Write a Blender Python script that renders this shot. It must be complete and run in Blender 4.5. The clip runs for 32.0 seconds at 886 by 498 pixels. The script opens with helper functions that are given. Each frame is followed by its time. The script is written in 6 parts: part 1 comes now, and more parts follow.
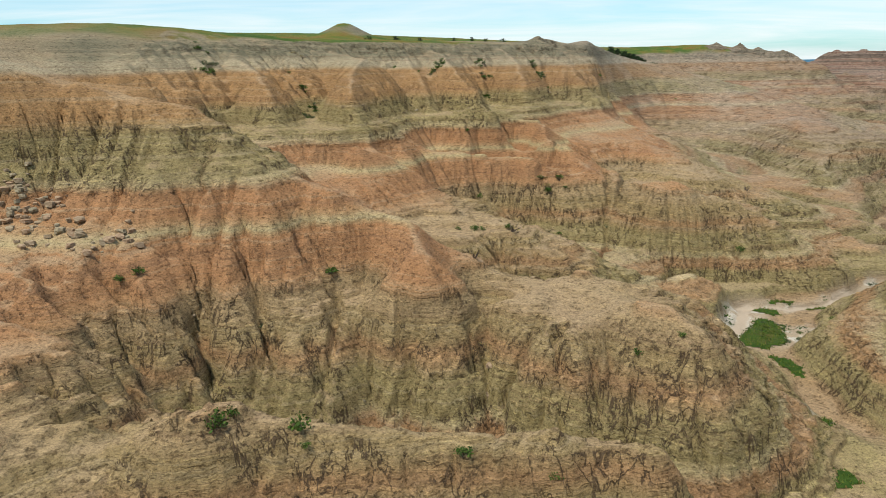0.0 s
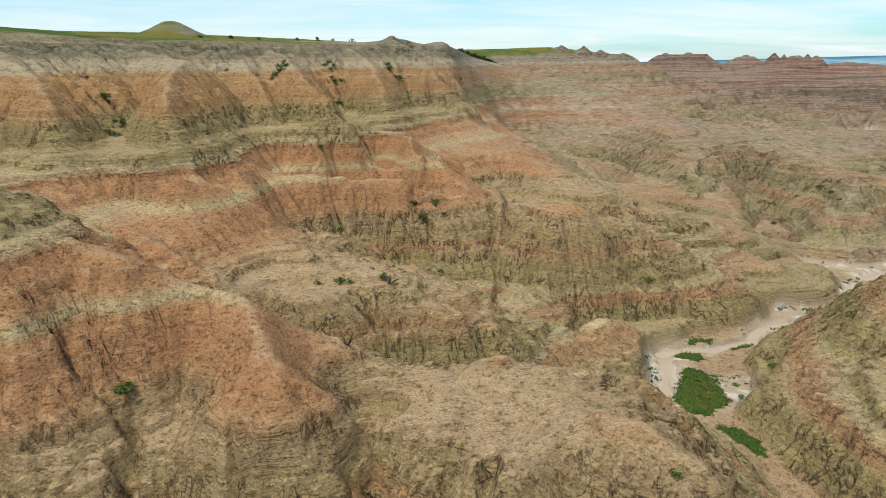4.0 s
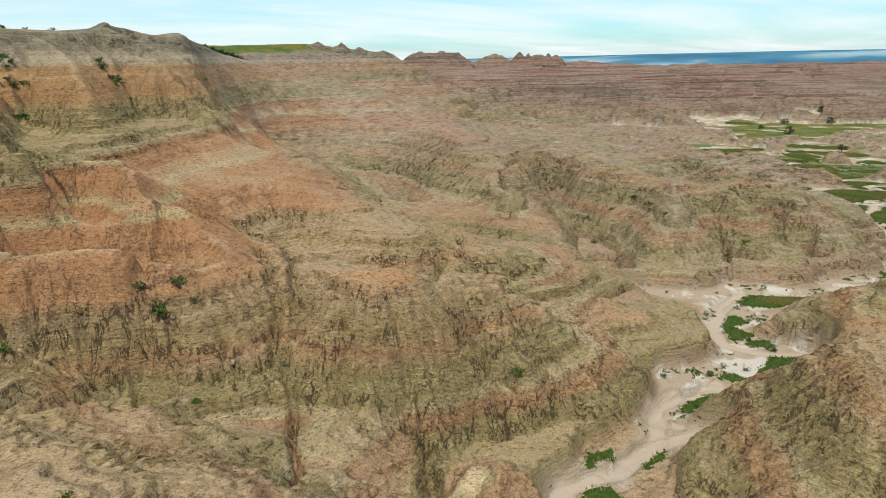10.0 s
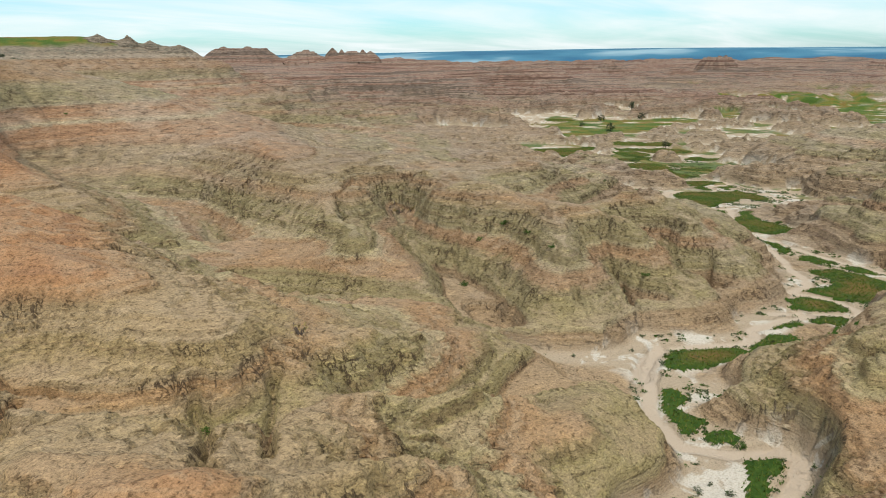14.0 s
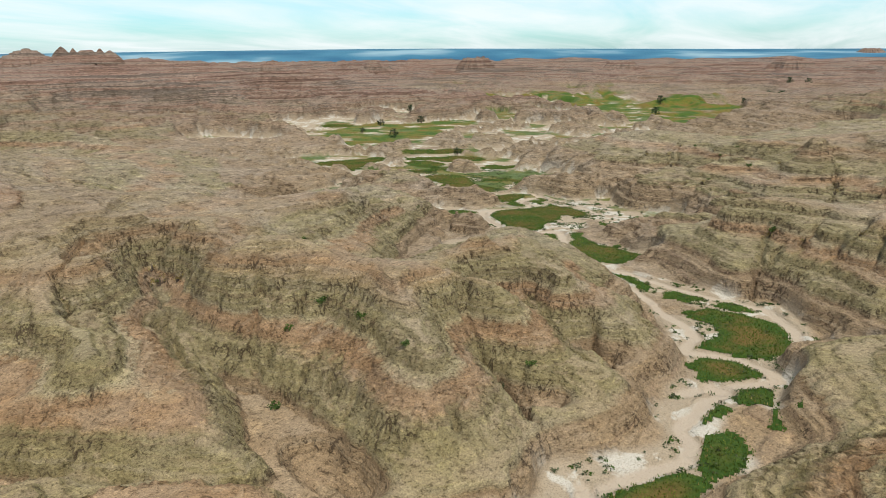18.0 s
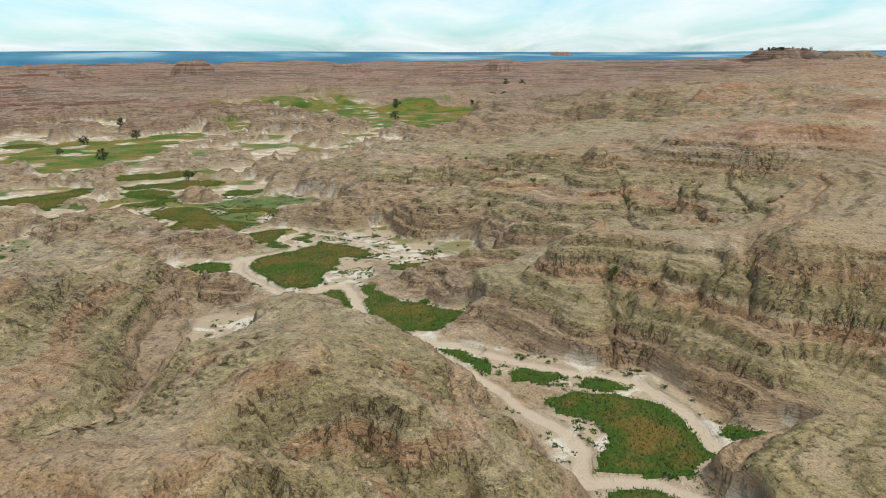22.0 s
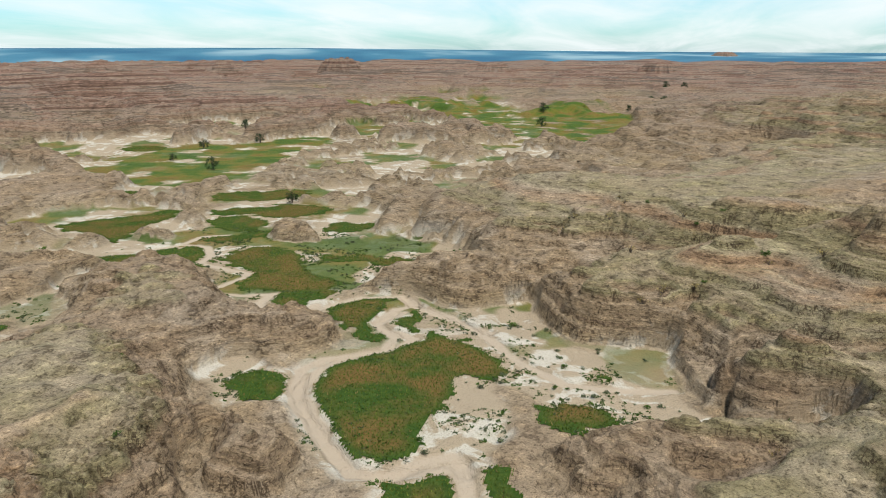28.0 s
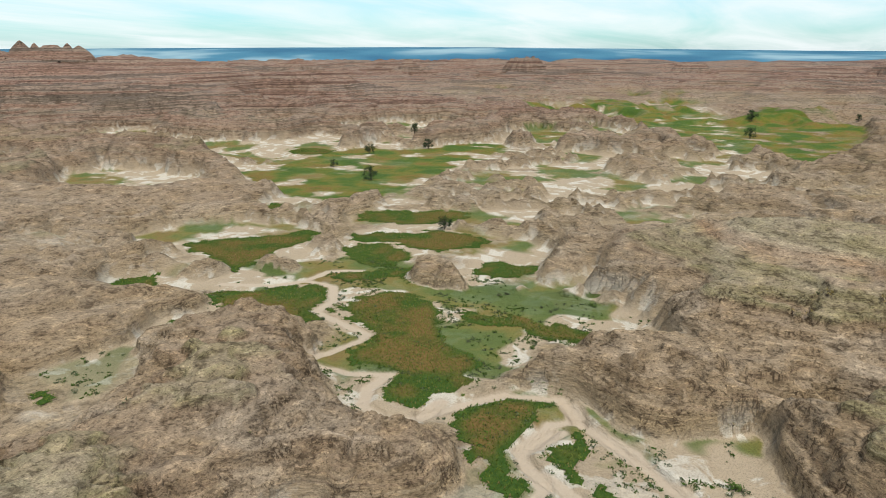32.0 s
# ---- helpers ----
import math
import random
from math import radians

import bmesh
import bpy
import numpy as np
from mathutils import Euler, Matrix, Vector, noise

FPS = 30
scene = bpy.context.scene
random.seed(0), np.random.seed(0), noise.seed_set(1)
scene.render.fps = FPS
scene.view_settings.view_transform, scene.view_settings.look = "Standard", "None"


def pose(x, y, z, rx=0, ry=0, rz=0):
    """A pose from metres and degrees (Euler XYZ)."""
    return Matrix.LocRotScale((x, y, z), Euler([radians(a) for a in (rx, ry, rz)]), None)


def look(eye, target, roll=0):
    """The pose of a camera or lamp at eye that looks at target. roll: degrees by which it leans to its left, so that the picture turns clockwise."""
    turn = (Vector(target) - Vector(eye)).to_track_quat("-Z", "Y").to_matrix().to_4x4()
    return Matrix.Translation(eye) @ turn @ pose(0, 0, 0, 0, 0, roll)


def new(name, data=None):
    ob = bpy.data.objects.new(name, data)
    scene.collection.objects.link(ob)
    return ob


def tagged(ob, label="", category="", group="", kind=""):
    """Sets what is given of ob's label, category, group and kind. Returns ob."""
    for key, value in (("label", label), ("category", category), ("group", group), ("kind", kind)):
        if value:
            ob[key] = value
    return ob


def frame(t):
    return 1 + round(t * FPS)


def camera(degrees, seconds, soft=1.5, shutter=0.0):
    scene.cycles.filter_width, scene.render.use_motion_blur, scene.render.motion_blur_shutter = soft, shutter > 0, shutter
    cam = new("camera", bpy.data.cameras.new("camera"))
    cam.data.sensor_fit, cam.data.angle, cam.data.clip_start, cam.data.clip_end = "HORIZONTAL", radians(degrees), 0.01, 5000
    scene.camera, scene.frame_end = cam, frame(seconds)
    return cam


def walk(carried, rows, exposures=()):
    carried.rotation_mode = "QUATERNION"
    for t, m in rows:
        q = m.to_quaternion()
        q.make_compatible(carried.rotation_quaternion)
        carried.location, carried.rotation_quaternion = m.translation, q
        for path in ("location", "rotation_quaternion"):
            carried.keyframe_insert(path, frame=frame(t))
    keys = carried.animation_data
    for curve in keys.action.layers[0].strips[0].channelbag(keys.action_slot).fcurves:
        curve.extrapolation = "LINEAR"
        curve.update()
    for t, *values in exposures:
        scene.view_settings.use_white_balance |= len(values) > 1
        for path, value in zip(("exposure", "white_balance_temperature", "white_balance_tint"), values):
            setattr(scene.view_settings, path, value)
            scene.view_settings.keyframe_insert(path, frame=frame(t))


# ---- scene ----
cam = camera(64.1, 32.0, soft=0.35)
METRES, EYE, TILT, LEAN, TURN = 300.0, 42.0, -14.4, 1.0, 0.0
ROWS = [
    (0.0, 0.0, 0.0, 0.0, -0.0, 0.0, -0.0),
    (0.5, -0.0007, 0.0107, 0.0027, -1.27, 0.03, 0.33),
    (1.0, -0.0013, 0.0215, 0.0055, -2.68, 0.04, 0.68),
    (1.5, -0.0016, 0.0323, 0.0082, -4.16, 0.05, 1.06),
    (2.0, -0.0018, 0.0432, 0.011, -5.66, 0.04, 1.46),
    (2.5, -0.0016, 0.0541, 0.0139, -7.11, 0.02, 1.85),
    (3.0, -0.0013, 0.0651, 0.0168, -8.56, -0.01, 2.22),
    (3.5, -0.0006, 0.076, 0.0199, -10.11, -0.06, 2.64),
    (5.5, 0.0046, 0.1199, 0.0311, -16.19, -0.39, 4.23),
    (6.0, 0.0066, 0.131, 0.0337, -17.55, -0.5, 4.56),
    (6.5, 0.009, 0.142, 0.0363, -18.94, -0.6, 4.92),
    (7.0, 0.0118, 0.1529, 0.039, -20.43, -0.72, 5.28),
    (7.5, 0.0148, 0.1638, 0.0417, -22.0, -0.86, 5.61),
    (8.0, 0.0179, 0.1747, 0.0445, -23.49, -1.0, 5.99),
    (8.5, 0.0213, 0.1855, 0.0473, -25.03, -1.18, 6.33),
    (9.0, 0.0252, 0.1962, 0.0501, -26.69, -1.39, 6.73),
    (9.5, 0.0295, 0.2073, 0.053, -28.61, -1.7, 7.15),
    (10.0, 0.0344, 0.2191, 0.0561, -30.58, -2.0, 7.59),
    (10.5, 0.0402, 0.2318, 0.0591, -32.39, -2.3, 7.98),
    (11.0, 0.0468, 0.2448, 0.0622, -34.01, -2.58, 8.31),
    (11.5, 0.0542, 0.2583, 0.0654, -35.68, -2.86, 8.65),
    (12.0, 0.062, 0.2718, 0.0689, -37.5, -3.18, 8.99),
    (12.5, 0.0706, 0.2855, 0.0722, -39.5, -3.51, 9.39),
    (13.0, 0.0789, 0.298, 0.0758, -41.38, -3.85, 9.74),
    (13.5, 0.0884, 0.3115, 0.0796, -43.35, -4.2, 10.1),
    (14.0, 0.0985, 0.3249, 0.0835, -45.3, -4.56, 10.44),
    (14.5, 0.109, 0.3381, 0.0873, -47.29, -4.95, 10.77),
    (16.5, 0.1557, 0.388, 0.102, -56.64, -6.79, 12.19),
    (17.0, 0.1684, 0.3995, 0.1054, -59.06, -7.31, 12.53),
    (17.5, 0.1817, 0.4104, 0.1088, -61.47, -7.84, 12.83),
    (18.0, 0.1955, 0.4212, 0.1118, -64.1, -8.43, 13.14),
    (18.5, 0.2097, 0.4311, 0.1147, -67.08, -9.1, 13.5),
    (19.0, 0.2242, 0.4406, 0.1176, -70.2, -9.83, 13.8),
    (19.5, 0.2393, 0.4497, 0.1202, -72.8, -10.44, 14.0),
    (20.0, 0.2548, 0.4579, 0.1227, -74.79, -10.9, 14.16),
    (20.5, 0.271, 0.465, 0.1251, -77.65, -11.58, 14.37),
    (21.0, 0.2874, 0.472, 0.1273, -82.07, -12.62, 14.61),
    (21.5, 0.3039, 0.4784, 0.1295, -85.27, -13.39, 14.71),
    (22.0, 0.3208, 0.484, 0.1312, -86.31, -13.64, 14.75),
    (22.5, 0.3377, 0.4887, 0.1327, -86.35, -13.64, 14.77),
    (23.0, 0.355, 0.4925, 0.134, -86.37, -13.65, 14.78),
    (23.5, 0.3723, 0.4958, 0.1352, -86.38, -13.66, 14.78),
    (24.0, 0.3898, 0.4988, 0.1365, -86.36, -13.67, 14.75),
    (24.5, 0.4075, 0.5016, 0.1374, -86.08, -13.58, 14.71),
    (25.0, 0.4253, 0.504, 0.1384, -85.01, -13.32, 14.62),
    (25.5, 0.4431, 0.5062, 0.1395, -83.73, -13.0, 14.51),
    (27.5, 0.5149, 0.5163, 0.1435, -76.58, -11.3, 13.88),
    (28.0, 0.5327, 0.5194, 0.1445, -74.57, -10.85, 13.67),
    (28.5, 0.5505, 0.5229, 0.1455, -72.47, -10.36, 13.45),
    (29.0, 0.5681, 0.5269, 0.1468, -70.39, -9.9, 13.24),
    (29.5, 0.5855, 0.5312, 0.1482, -68.41, -9.46, 13.04),
    (30.0, 0.6028, 0.536, 0.1499, -66.56, -9.06, 12.83),
    (30.5, 0.6201, 0.5412, 0.1517, -64.83, -8.68, 12.62),
    (31.0, 0.637, 0.547, 0.1536, -63.07, -8.29, 12.37),
    (31.5, 0.6537, 0.5535, 0.1554, -61.3, -7.91, 12.18),
    (32.0, 0.6702, 0.5602, 0.1574, -59.67, -7.57, 12.02),
]
rows = [(t, pose(0, 0, EYE, TILT, LEAN, TURN) @ pose(METRES * x, METRES * y, METRES * z, 90 + pitch, roll, yaw)) for t, x, y, z, yaw, pitch, roll in ROWS]
walk(cam, rows)

# ---- sky and sun ----
SUN_EL, SUN_AZ = 64.0, 222.0      # degrees; azimuth clockwise from north (+y)
world = bpy.data.worlds.new("sky")
scene.world = world
world.use_nodes = True
wn, wl = world.node_tree.nodes, world.node_tree.links
wn.clear()
w_out = wn.new("ShaderNodeOutputWorld")
w_bg = wn.new("ShaderNodeBackground")
w_sky = wn.new("ShaderNodeTexSky")
w_sky.sky_type = "NISHITA"
w_sky.sun_disc = False
w_sky.sun_elevation = radians(SUN_EL)
w_sky.sun_rotation = radians(SUN_AZ)
w_sky.altitude = 800
w_sky.air_density, w_sky.dust_density, w_sky.ozone_density = 1.0, 1.5, 1.4
w_geo = wn.new("ShaderNodeTexCoord")
w_sep = wn.new("ShaderNodeSeparateXYZ")
wl.new(w_geo.outputs["Generated"], w_sep.inputs[0])


def wmath(op, a, b):
    n = wn.new("ShaderNodeMath")
    n.operation = op
    for i, v in enumerate((a, b)):
        if isinstance(v, (int, float)):
            n.inputs[i].default_value = v
        else:
            wl.new(v, n.inputs[i])
    return n.outputs[0]


# a thin, high, streaked cloud deck: the view direction laid on a flat layer
w_h = wmath("ADD", wmath("MAXIMUM", w_sep.outputs[2], 0.0), 0.10)
w_vec = wn.new("ShaderNodeCombineXYZ")
wl.new(wmath("DIVIDE", w_sep.outputs[0], w_h), w_vec.inputs[0])
wl.new(wmath("DIVIDE", w_sep.outputs[1], w_h), w_vec.inputs[1])
w_map = wn.new("ShaderNodeMapping")
w_map.inputs["Scale"].default_value = (0.42, 0.95, 1.0)
w_map.inputs["Rotation"].default_value = (0, 0, radians(25))
wl.new(w_vec.outputs[0], w_map.inputs["Vector"])
w_noise = wn.new("ShaderNodeTexNoise")
w_noise.inputs["Scale"].default_value = 1.0
w_noise.inputs["Detail"].default_value = 7.0
w_noise.inputs["Roughness"].default_value = 0.55
w_noise.inputs["Distortion"].default_value = 0.5
wl.new(w_map.outputs[0], w_noise.inputs["Vector"])
w_ramp = wn.new("ShaderNodeValToRGB")
w_ramp.color_ramp.elements[0].position, w_ramp.color_ramp.elements[1].position = 0.30, 0.66
wl.new(w_noise.outputs["Fac"], w_ramp.inputs["Fac"])
w_mix = wn.new("ShaderNodeMix")
w_mix.data_type = "RGBA"
w_cover = wmath("MULTIPLY", wmath("ADD", wmath("MULTIPLY", w_ramp.outputs["Color"], 0.66), 0.17), wmath("SUBTRACT", 1.05, wmath("MULTIPLY", wmath("MAXIMUM", w_sep.outputs[2], 0.0), 0.75)))
wl.new(w_cover, w_mix.inputs["Factor"])
w_tint = wn.new("ShaderNodeMix")
w_tint.data_type = "RGBA"
w_tint.blend_type = "MULTIPLY"
w_tint.inputs["Factor"].default_value = 1.0
w_tint.inputs["B"].default_value = (1.05, 1.8, 2.0, 1)
wl.new(w_sky.outputs[0], w_tint.inputs["A"])
wl.new(w_tint.outputs["Result"], w_mix.inputs["A"])
w_mix.inputs["B"].default_value = (11.6, 12.2, 12.3, 1)
wl.new(w_mix.outputs["Result"], w_bg.inputs["Color"])
w_bg.inputs["Strength"].default_value = 0.084
wl.new(w_bg.outputs[0], w_out.inputs["Surface"])

sun = new("sun", bpy.data.lights.new("sun", "SUN"))
sun.data.energy = 4.3
sun.data.angle = radians(8)
sun.data.color = (1.0, 0.93, 0.82)
sd = Vector((math.sin(radians(SUN_AZ)) * math.cos(radians(SUN_EL)), math.cos(radians(SUN_AZ)) * math.cos(radians(SUN_EL)), math.sin(radians(SUN_EL))))
sun.matrix_world = look(sd * 300, (0, 0, 0))

# ---- materials ----
class Mat:
    """A node material with short ways to add and join nodes."""

    def __init__(self, name, rough=0.9):
        self.m = bpy.data.materials.new(name)
        self.m.use_nodes = True
        self.n, self.l = self.m.node_tree.nodes, self.m.node_tree.links
        self.b = self.n["Principled BSDF"]
        self.b.inputs["Roughness"].default_value = rough
        self.b.inputs["Specular IOR Level"].default_value = 0.15

    def put(self, v, sock):
        if isinstance(v, (int, float)):
            sock.default_value = v
        elif isinstance(v, tuple):
            sock.default_value = (*v, 1) if len(v) == 3 and sock.type == "RGBA" else v
        else:
            self.l.new(v, sock)

    def pos(self, scale=(1, 1, 1)):
        g = self.n.new("ShaderNodeNewGeometry")
        return self.scaled(g.outputs["Position"], scale)

    def local(self, scale=(1, 1, 1)):
        g = self.n.new("ShaderNodeTexCoord")
        return self.scaled(g.outputs["Object"], scale)

    def scaled(self, v, scale):
        q = self.n.new("ShaderNodeVectorMath")
        q.operation = "MULTIPLY"
        self.l.new(v, q.inputs[0])
        q.inputs[1].default_value = scale
        return q.outputs[0]

    def xyz(self, v):
        s = self.n.new("ShaderNodeSeparateXYZ")
        self.l.new(v, s.inputs[0])
        return s.outputs

    def attr(self, name):
        a = self.n.new("ShaderNodeAttribute")
        a.attribute_name = name
        return a.outputs["Fac"]

    def rand(self):
        return self.n.new("ShaderNodeObjectInfo").outputs["Random"]

    def island(self):
        return self.n.new("ShaderNodeNewGeometry").outputs["Random Per Island"]

    def noise(self, v, scale=1.0, detail=4.0, rough=0.55, dist=0.0):
        t = self.n.new("ShaderNodeTexNoise")
        self.l.new(v, t.inputs["Vector"])
        t.inputs["Scale"].default_value = scale
        t.inputs["Detail"].default_value = detail
        t.inputs["Roughness"].default_value = rough
        t.inputs["Distortion"].default_value = dist
        return t.outputs["Fac"]

    def voronoi(self, v, scale=1.0, feature="F1"):
        t = self.n.new("ShaderNodeTexVoronoi")
        t.feature = feature
        self.l.new(v, t.inputs["Vector"])
        t.inputs["Scale"].default_value = scale
        return t.outputs["Distance"]

    def math(self, op, a, b=0.0, c=0.0):
        q = self.n.new("ShaderNodeMath")
        q.operation = op
        for i, v in enumerate((a, b, c)):
            self.put(v, q.inputs[i])
        return q.outputs[0]

    def step(self, v, lo, hi, a=0.0, b=1.0):
        q = self.n.new("ShaderNodeMapRange")
        q.interpolation_type = "SMOOTHSTEP"
        self.put(v, q.inputs["Value"])
        for k, x in (("From Min", lo), ("From Max", hi), ("To Min", a), ("To Max", b)):
            q.inputs[k].default_value = x
        return q.outputs[0]

    def mix(self, f, a, b, blend="MIX"):
        q = self.n.new("ShaderNodeMix")
        q.data_type, q.blend_type = "RGBA", blend
        self.put(f, q.inputs["Factor"])
        self.put(a, q.inputs["A"])
        self.put(b, q.inputs["B"])
        return q.outputs["Result"]

    def ramp(self, f, stops, interp="LINEAR"):
        r = self.n.new("ShaderNodeValToRGB")
        r.color_ramp.interpolation = interp
        e = r.color_ramp.elements
        while len(e) < len(stops):
            e.new(0.5)
        for k, (p, c) in enumerate(stops):
            e[k].position = p
            e[k].color = (*c, 1)
        self.l.new(f, r.inputs["Fac"])
        return r.outputs["Color"]

    def bump(self, height, strength, distance, before=None):
        q = self.n.new("ShaderNodeBump")
        q.inputs["Strength"].default_value = strength
        q.inputs["Distance"].default_value = distance
        self.l.new(height, q.inputs["Height"])
        if before is not None:
            self.l.new(before, q.inputs["Normal"])
        return q.outputs[0]

    def done(self, colour, normal=None):
        self.put(colour, self.b.inputs["Base Color"])
        if normal is not None:
            self.l.new(normal, self.b.inputs["Normal"])
        return self.m


# clay and siltstone in beds, by height above the valley floor (metres, colour)
PALE, PINK, RED, OLIVE, TAN, ORANGE, GREY = (0.385, 0.310, 0.182), (0.350, 0.210, 0.114), (0.326, 0.172, 0.090), (0.291, 0.230, 0.115), (0.325, 0.236, 0.125), (0.308, 0.180, 0.088), (0.195, 0.175, 0.125)
APRON, CAP, ASH = (0.325, 0.218, 0.128), (0.32, 0.268, 0.192), (0.345, 0.245, 0.142)
BEDS = [(-10, TAN), (-1, APRON), (2.4, APRON), (3.0, OLIVE), (5.9, OLIVE), (6.5, PINK), (7.7, PINK), (8.2, PALE), (8.8, OLIVE), (11.4, OLIVE), (12.0, TAN), (13.4, PINK), (14.6, TAN), (16.0, TAN),
        (16.8, ASH), (18.0, ASH), (18.7, PINK), (20.0, RED), (23.4, RED), (24.2, PALE), (25.0, PINK), (25.8, RED), (28.2, RED), (29.0, PALE), (29.9, OLIVE), (34.2, OLIVE), (36.2, ORANGE), (41.6, ORANGE), (42.6, CAP), (44.2, CAP), (45.4, GREY)]


def ground_material():
    m = Mat("badlands_clay", 0.95)
    p = m.pos()
    x, y, z = m.xyz(p)
    facing = m.xyz(m.n.new("ShaderNodeNewGeometry").outputs["Normal"])[2]
    warp = m.noise(m.pos((0.018, 0.018, 0.0)), 1.0, 2.0)
    warp2 = m.noise(m.pos((0.5, 0.5, 0.3)), 1.0, 4.0, 0.6)
    zz = m.math("ADD", z, m.math("ADD", m.math("MULTIPLY", m.math("SUBTRACT", warp, 0.5), 2.4), m.math("MULTIPLY", m.math("SUBTRACT", warp2, 0.5), 0.5)))
    t = m.math("DIVIDE", m.math("ADD", zz, 10.0), 70.0)
    base = m.ramp(t, [((h + 10) / 70.0, (c[0] * 0.925, c[1] * 0.925, c[2] * 0.825)) for h, c in BEDS])
    # thin beds, each of one tint along the slope
    flat = m_vec(m, x, y, zz)
    thin = m.noise(m.scaled(flat, (0.006, 0.006, 1.1)), 1.0, 4.0, 0.75)
    base = m.mix(m.step(thin, 0.53, 0.62, 0.0, 0.55), base, m.mix(0.55, base, (0.36, 0.285, 0.18)))
    base = m.mix(m.step(thin, 0.47, 0.38, 0.0, 0.6), base, m.mix(0.55, base, (0.17, 0.098, 0.060)))
    # the red and orange clays weather to smooth slopes, the olive and pale beds to ledges
    smooth = m.math("MAXIMUM", m.math("MULTIPLY", m.step(zz, 18.5, 19.5), m.step(zz, 28.4, 27.6)), m.math("MULTIPLY", m.step(zz, 34.6, 36.0), m.step(zz, 47.0, 45.0)))
    # crumbling bed edges: light on the lips and shade in the undercuts, painted in
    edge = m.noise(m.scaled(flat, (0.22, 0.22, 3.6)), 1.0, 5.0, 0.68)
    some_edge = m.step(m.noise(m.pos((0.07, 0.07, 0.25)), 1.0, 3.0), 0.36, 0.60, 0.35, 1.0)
    lip_shading = m.ramp(edge, [(0.33, (0.34, 0.32, 0.30)), (0.40, (0.96, 0.96, 0.96)), (0.57, (1.0, 1.0, 1.0)), (0.64, (1.42, 1.42, 1.38))])
    base = m.mix(m.math("MULTIPLY", some_edge, m.math("SUBTRACT", 1.0, m.math("MULTIPLY", smooth, 0.7))), base, lip_shading, "MULTIPLY")
    # blotches of wash and weathering, pale dust on the shoulders
    blot = m.noise(m.pos((0.11, 0.11, 0.05)), 1.0, 5.0, 0.62)
    base = m.mix(m.step(blot, 0.50, 0.72, 0.0, 0.22), base, (0.225, 0.155, 0.088))
    base = m.mix(m.math("MULTIPLY", m.step(facing, 0.82, 0.97, 0.0, 0.5), m.step(blot, 0.34, 0.58)), base, (0.335, 0.240, 0.142))
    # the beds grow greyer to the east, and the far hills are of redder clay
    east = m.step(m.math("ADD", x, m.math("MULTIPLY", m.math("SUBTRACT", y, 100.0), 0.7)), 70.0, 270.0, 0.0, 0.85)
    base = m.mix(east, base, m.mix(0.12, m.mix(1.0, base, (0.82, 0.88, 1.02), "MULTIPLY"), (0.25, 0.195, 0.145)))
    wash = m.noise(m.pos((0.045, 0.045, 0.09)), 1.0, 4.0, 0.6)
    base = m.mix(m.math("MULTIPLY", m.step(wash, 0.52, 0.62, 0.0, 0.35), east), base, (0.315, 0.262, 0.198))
    dist = m.math("ADD", m.math("MULTIPLY", x, 0.75), m.math("MULTIPLY", y, 0.66))
    broad = m.noise(m.scaled(flat, (0.004, 0.004, 0.42)), 1.0, 4.0, 0.7)
    redbed = m.ramp(broad, [(0.38, (0.105, 0.060, 0.044)), (0.46, (0.205, 0.122, 0.088)), (0.53, (0.245, 0.18, 0.137)), (0.60, (0.11, 0.081, 0.063))])
    base = m.mix(m.math("MULTIPLY", m.step(dist, 380.0, 900.0, 0.0, 0.95), m.step(z, -12.0, 4.0, 0.5, 1.0)), base, redbed)
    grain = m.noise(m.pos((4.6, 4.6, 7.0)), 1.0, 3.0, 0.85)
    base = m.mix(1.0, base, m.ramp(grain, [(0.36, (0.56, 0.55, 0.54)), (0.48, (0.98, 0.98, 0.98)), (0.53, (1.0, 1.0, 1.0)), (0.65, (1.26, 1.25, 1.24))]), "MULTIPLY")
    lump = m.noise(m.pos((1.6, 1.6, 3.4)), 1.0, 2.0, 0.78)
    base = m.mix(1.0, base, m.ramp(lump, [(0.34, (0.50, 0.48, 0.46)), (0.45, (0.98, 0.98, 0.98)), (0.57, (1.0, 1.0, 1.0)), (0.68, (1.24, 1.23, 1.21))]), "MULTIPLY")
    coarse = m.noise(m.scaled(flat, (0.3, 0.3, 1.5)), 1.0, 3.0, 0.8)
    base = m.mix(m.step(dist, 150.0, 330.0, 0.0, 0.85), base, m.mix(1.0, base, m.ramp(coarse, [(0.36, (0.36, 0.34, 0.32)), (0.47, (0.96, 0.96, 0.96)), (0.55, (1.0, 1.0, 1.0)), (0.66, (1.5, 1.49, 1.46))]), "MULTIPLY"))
    # long drying cracks down the steep faces, the shade inside them painted dark
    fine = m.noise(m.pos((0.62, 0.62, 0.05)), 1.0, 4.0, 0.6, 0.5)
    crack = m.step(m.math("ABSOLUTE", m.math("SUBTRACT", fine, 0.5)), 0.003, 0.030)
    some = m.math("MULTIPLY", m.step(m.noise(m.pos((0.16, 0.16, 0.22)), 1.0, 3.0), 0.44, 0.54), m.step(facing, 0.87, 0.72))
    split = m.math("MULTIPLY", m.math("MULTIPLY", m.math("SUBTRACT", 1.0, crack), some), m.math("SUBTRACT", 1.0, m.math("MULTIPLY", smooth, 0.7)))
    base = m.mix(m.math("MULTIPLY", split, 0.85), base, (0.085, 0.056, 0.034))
    # valley silt with pale salt crust
    crust = m.noise(m.pos((0.16, 0.16, 0.16)), 1.0, 5.0, 0.6, 0.6)
    silt = m.mix(m.step(crust, 0.51, 0.58), (0.355, 0.28, 0.19), (0.50, 0.45, 0.365))
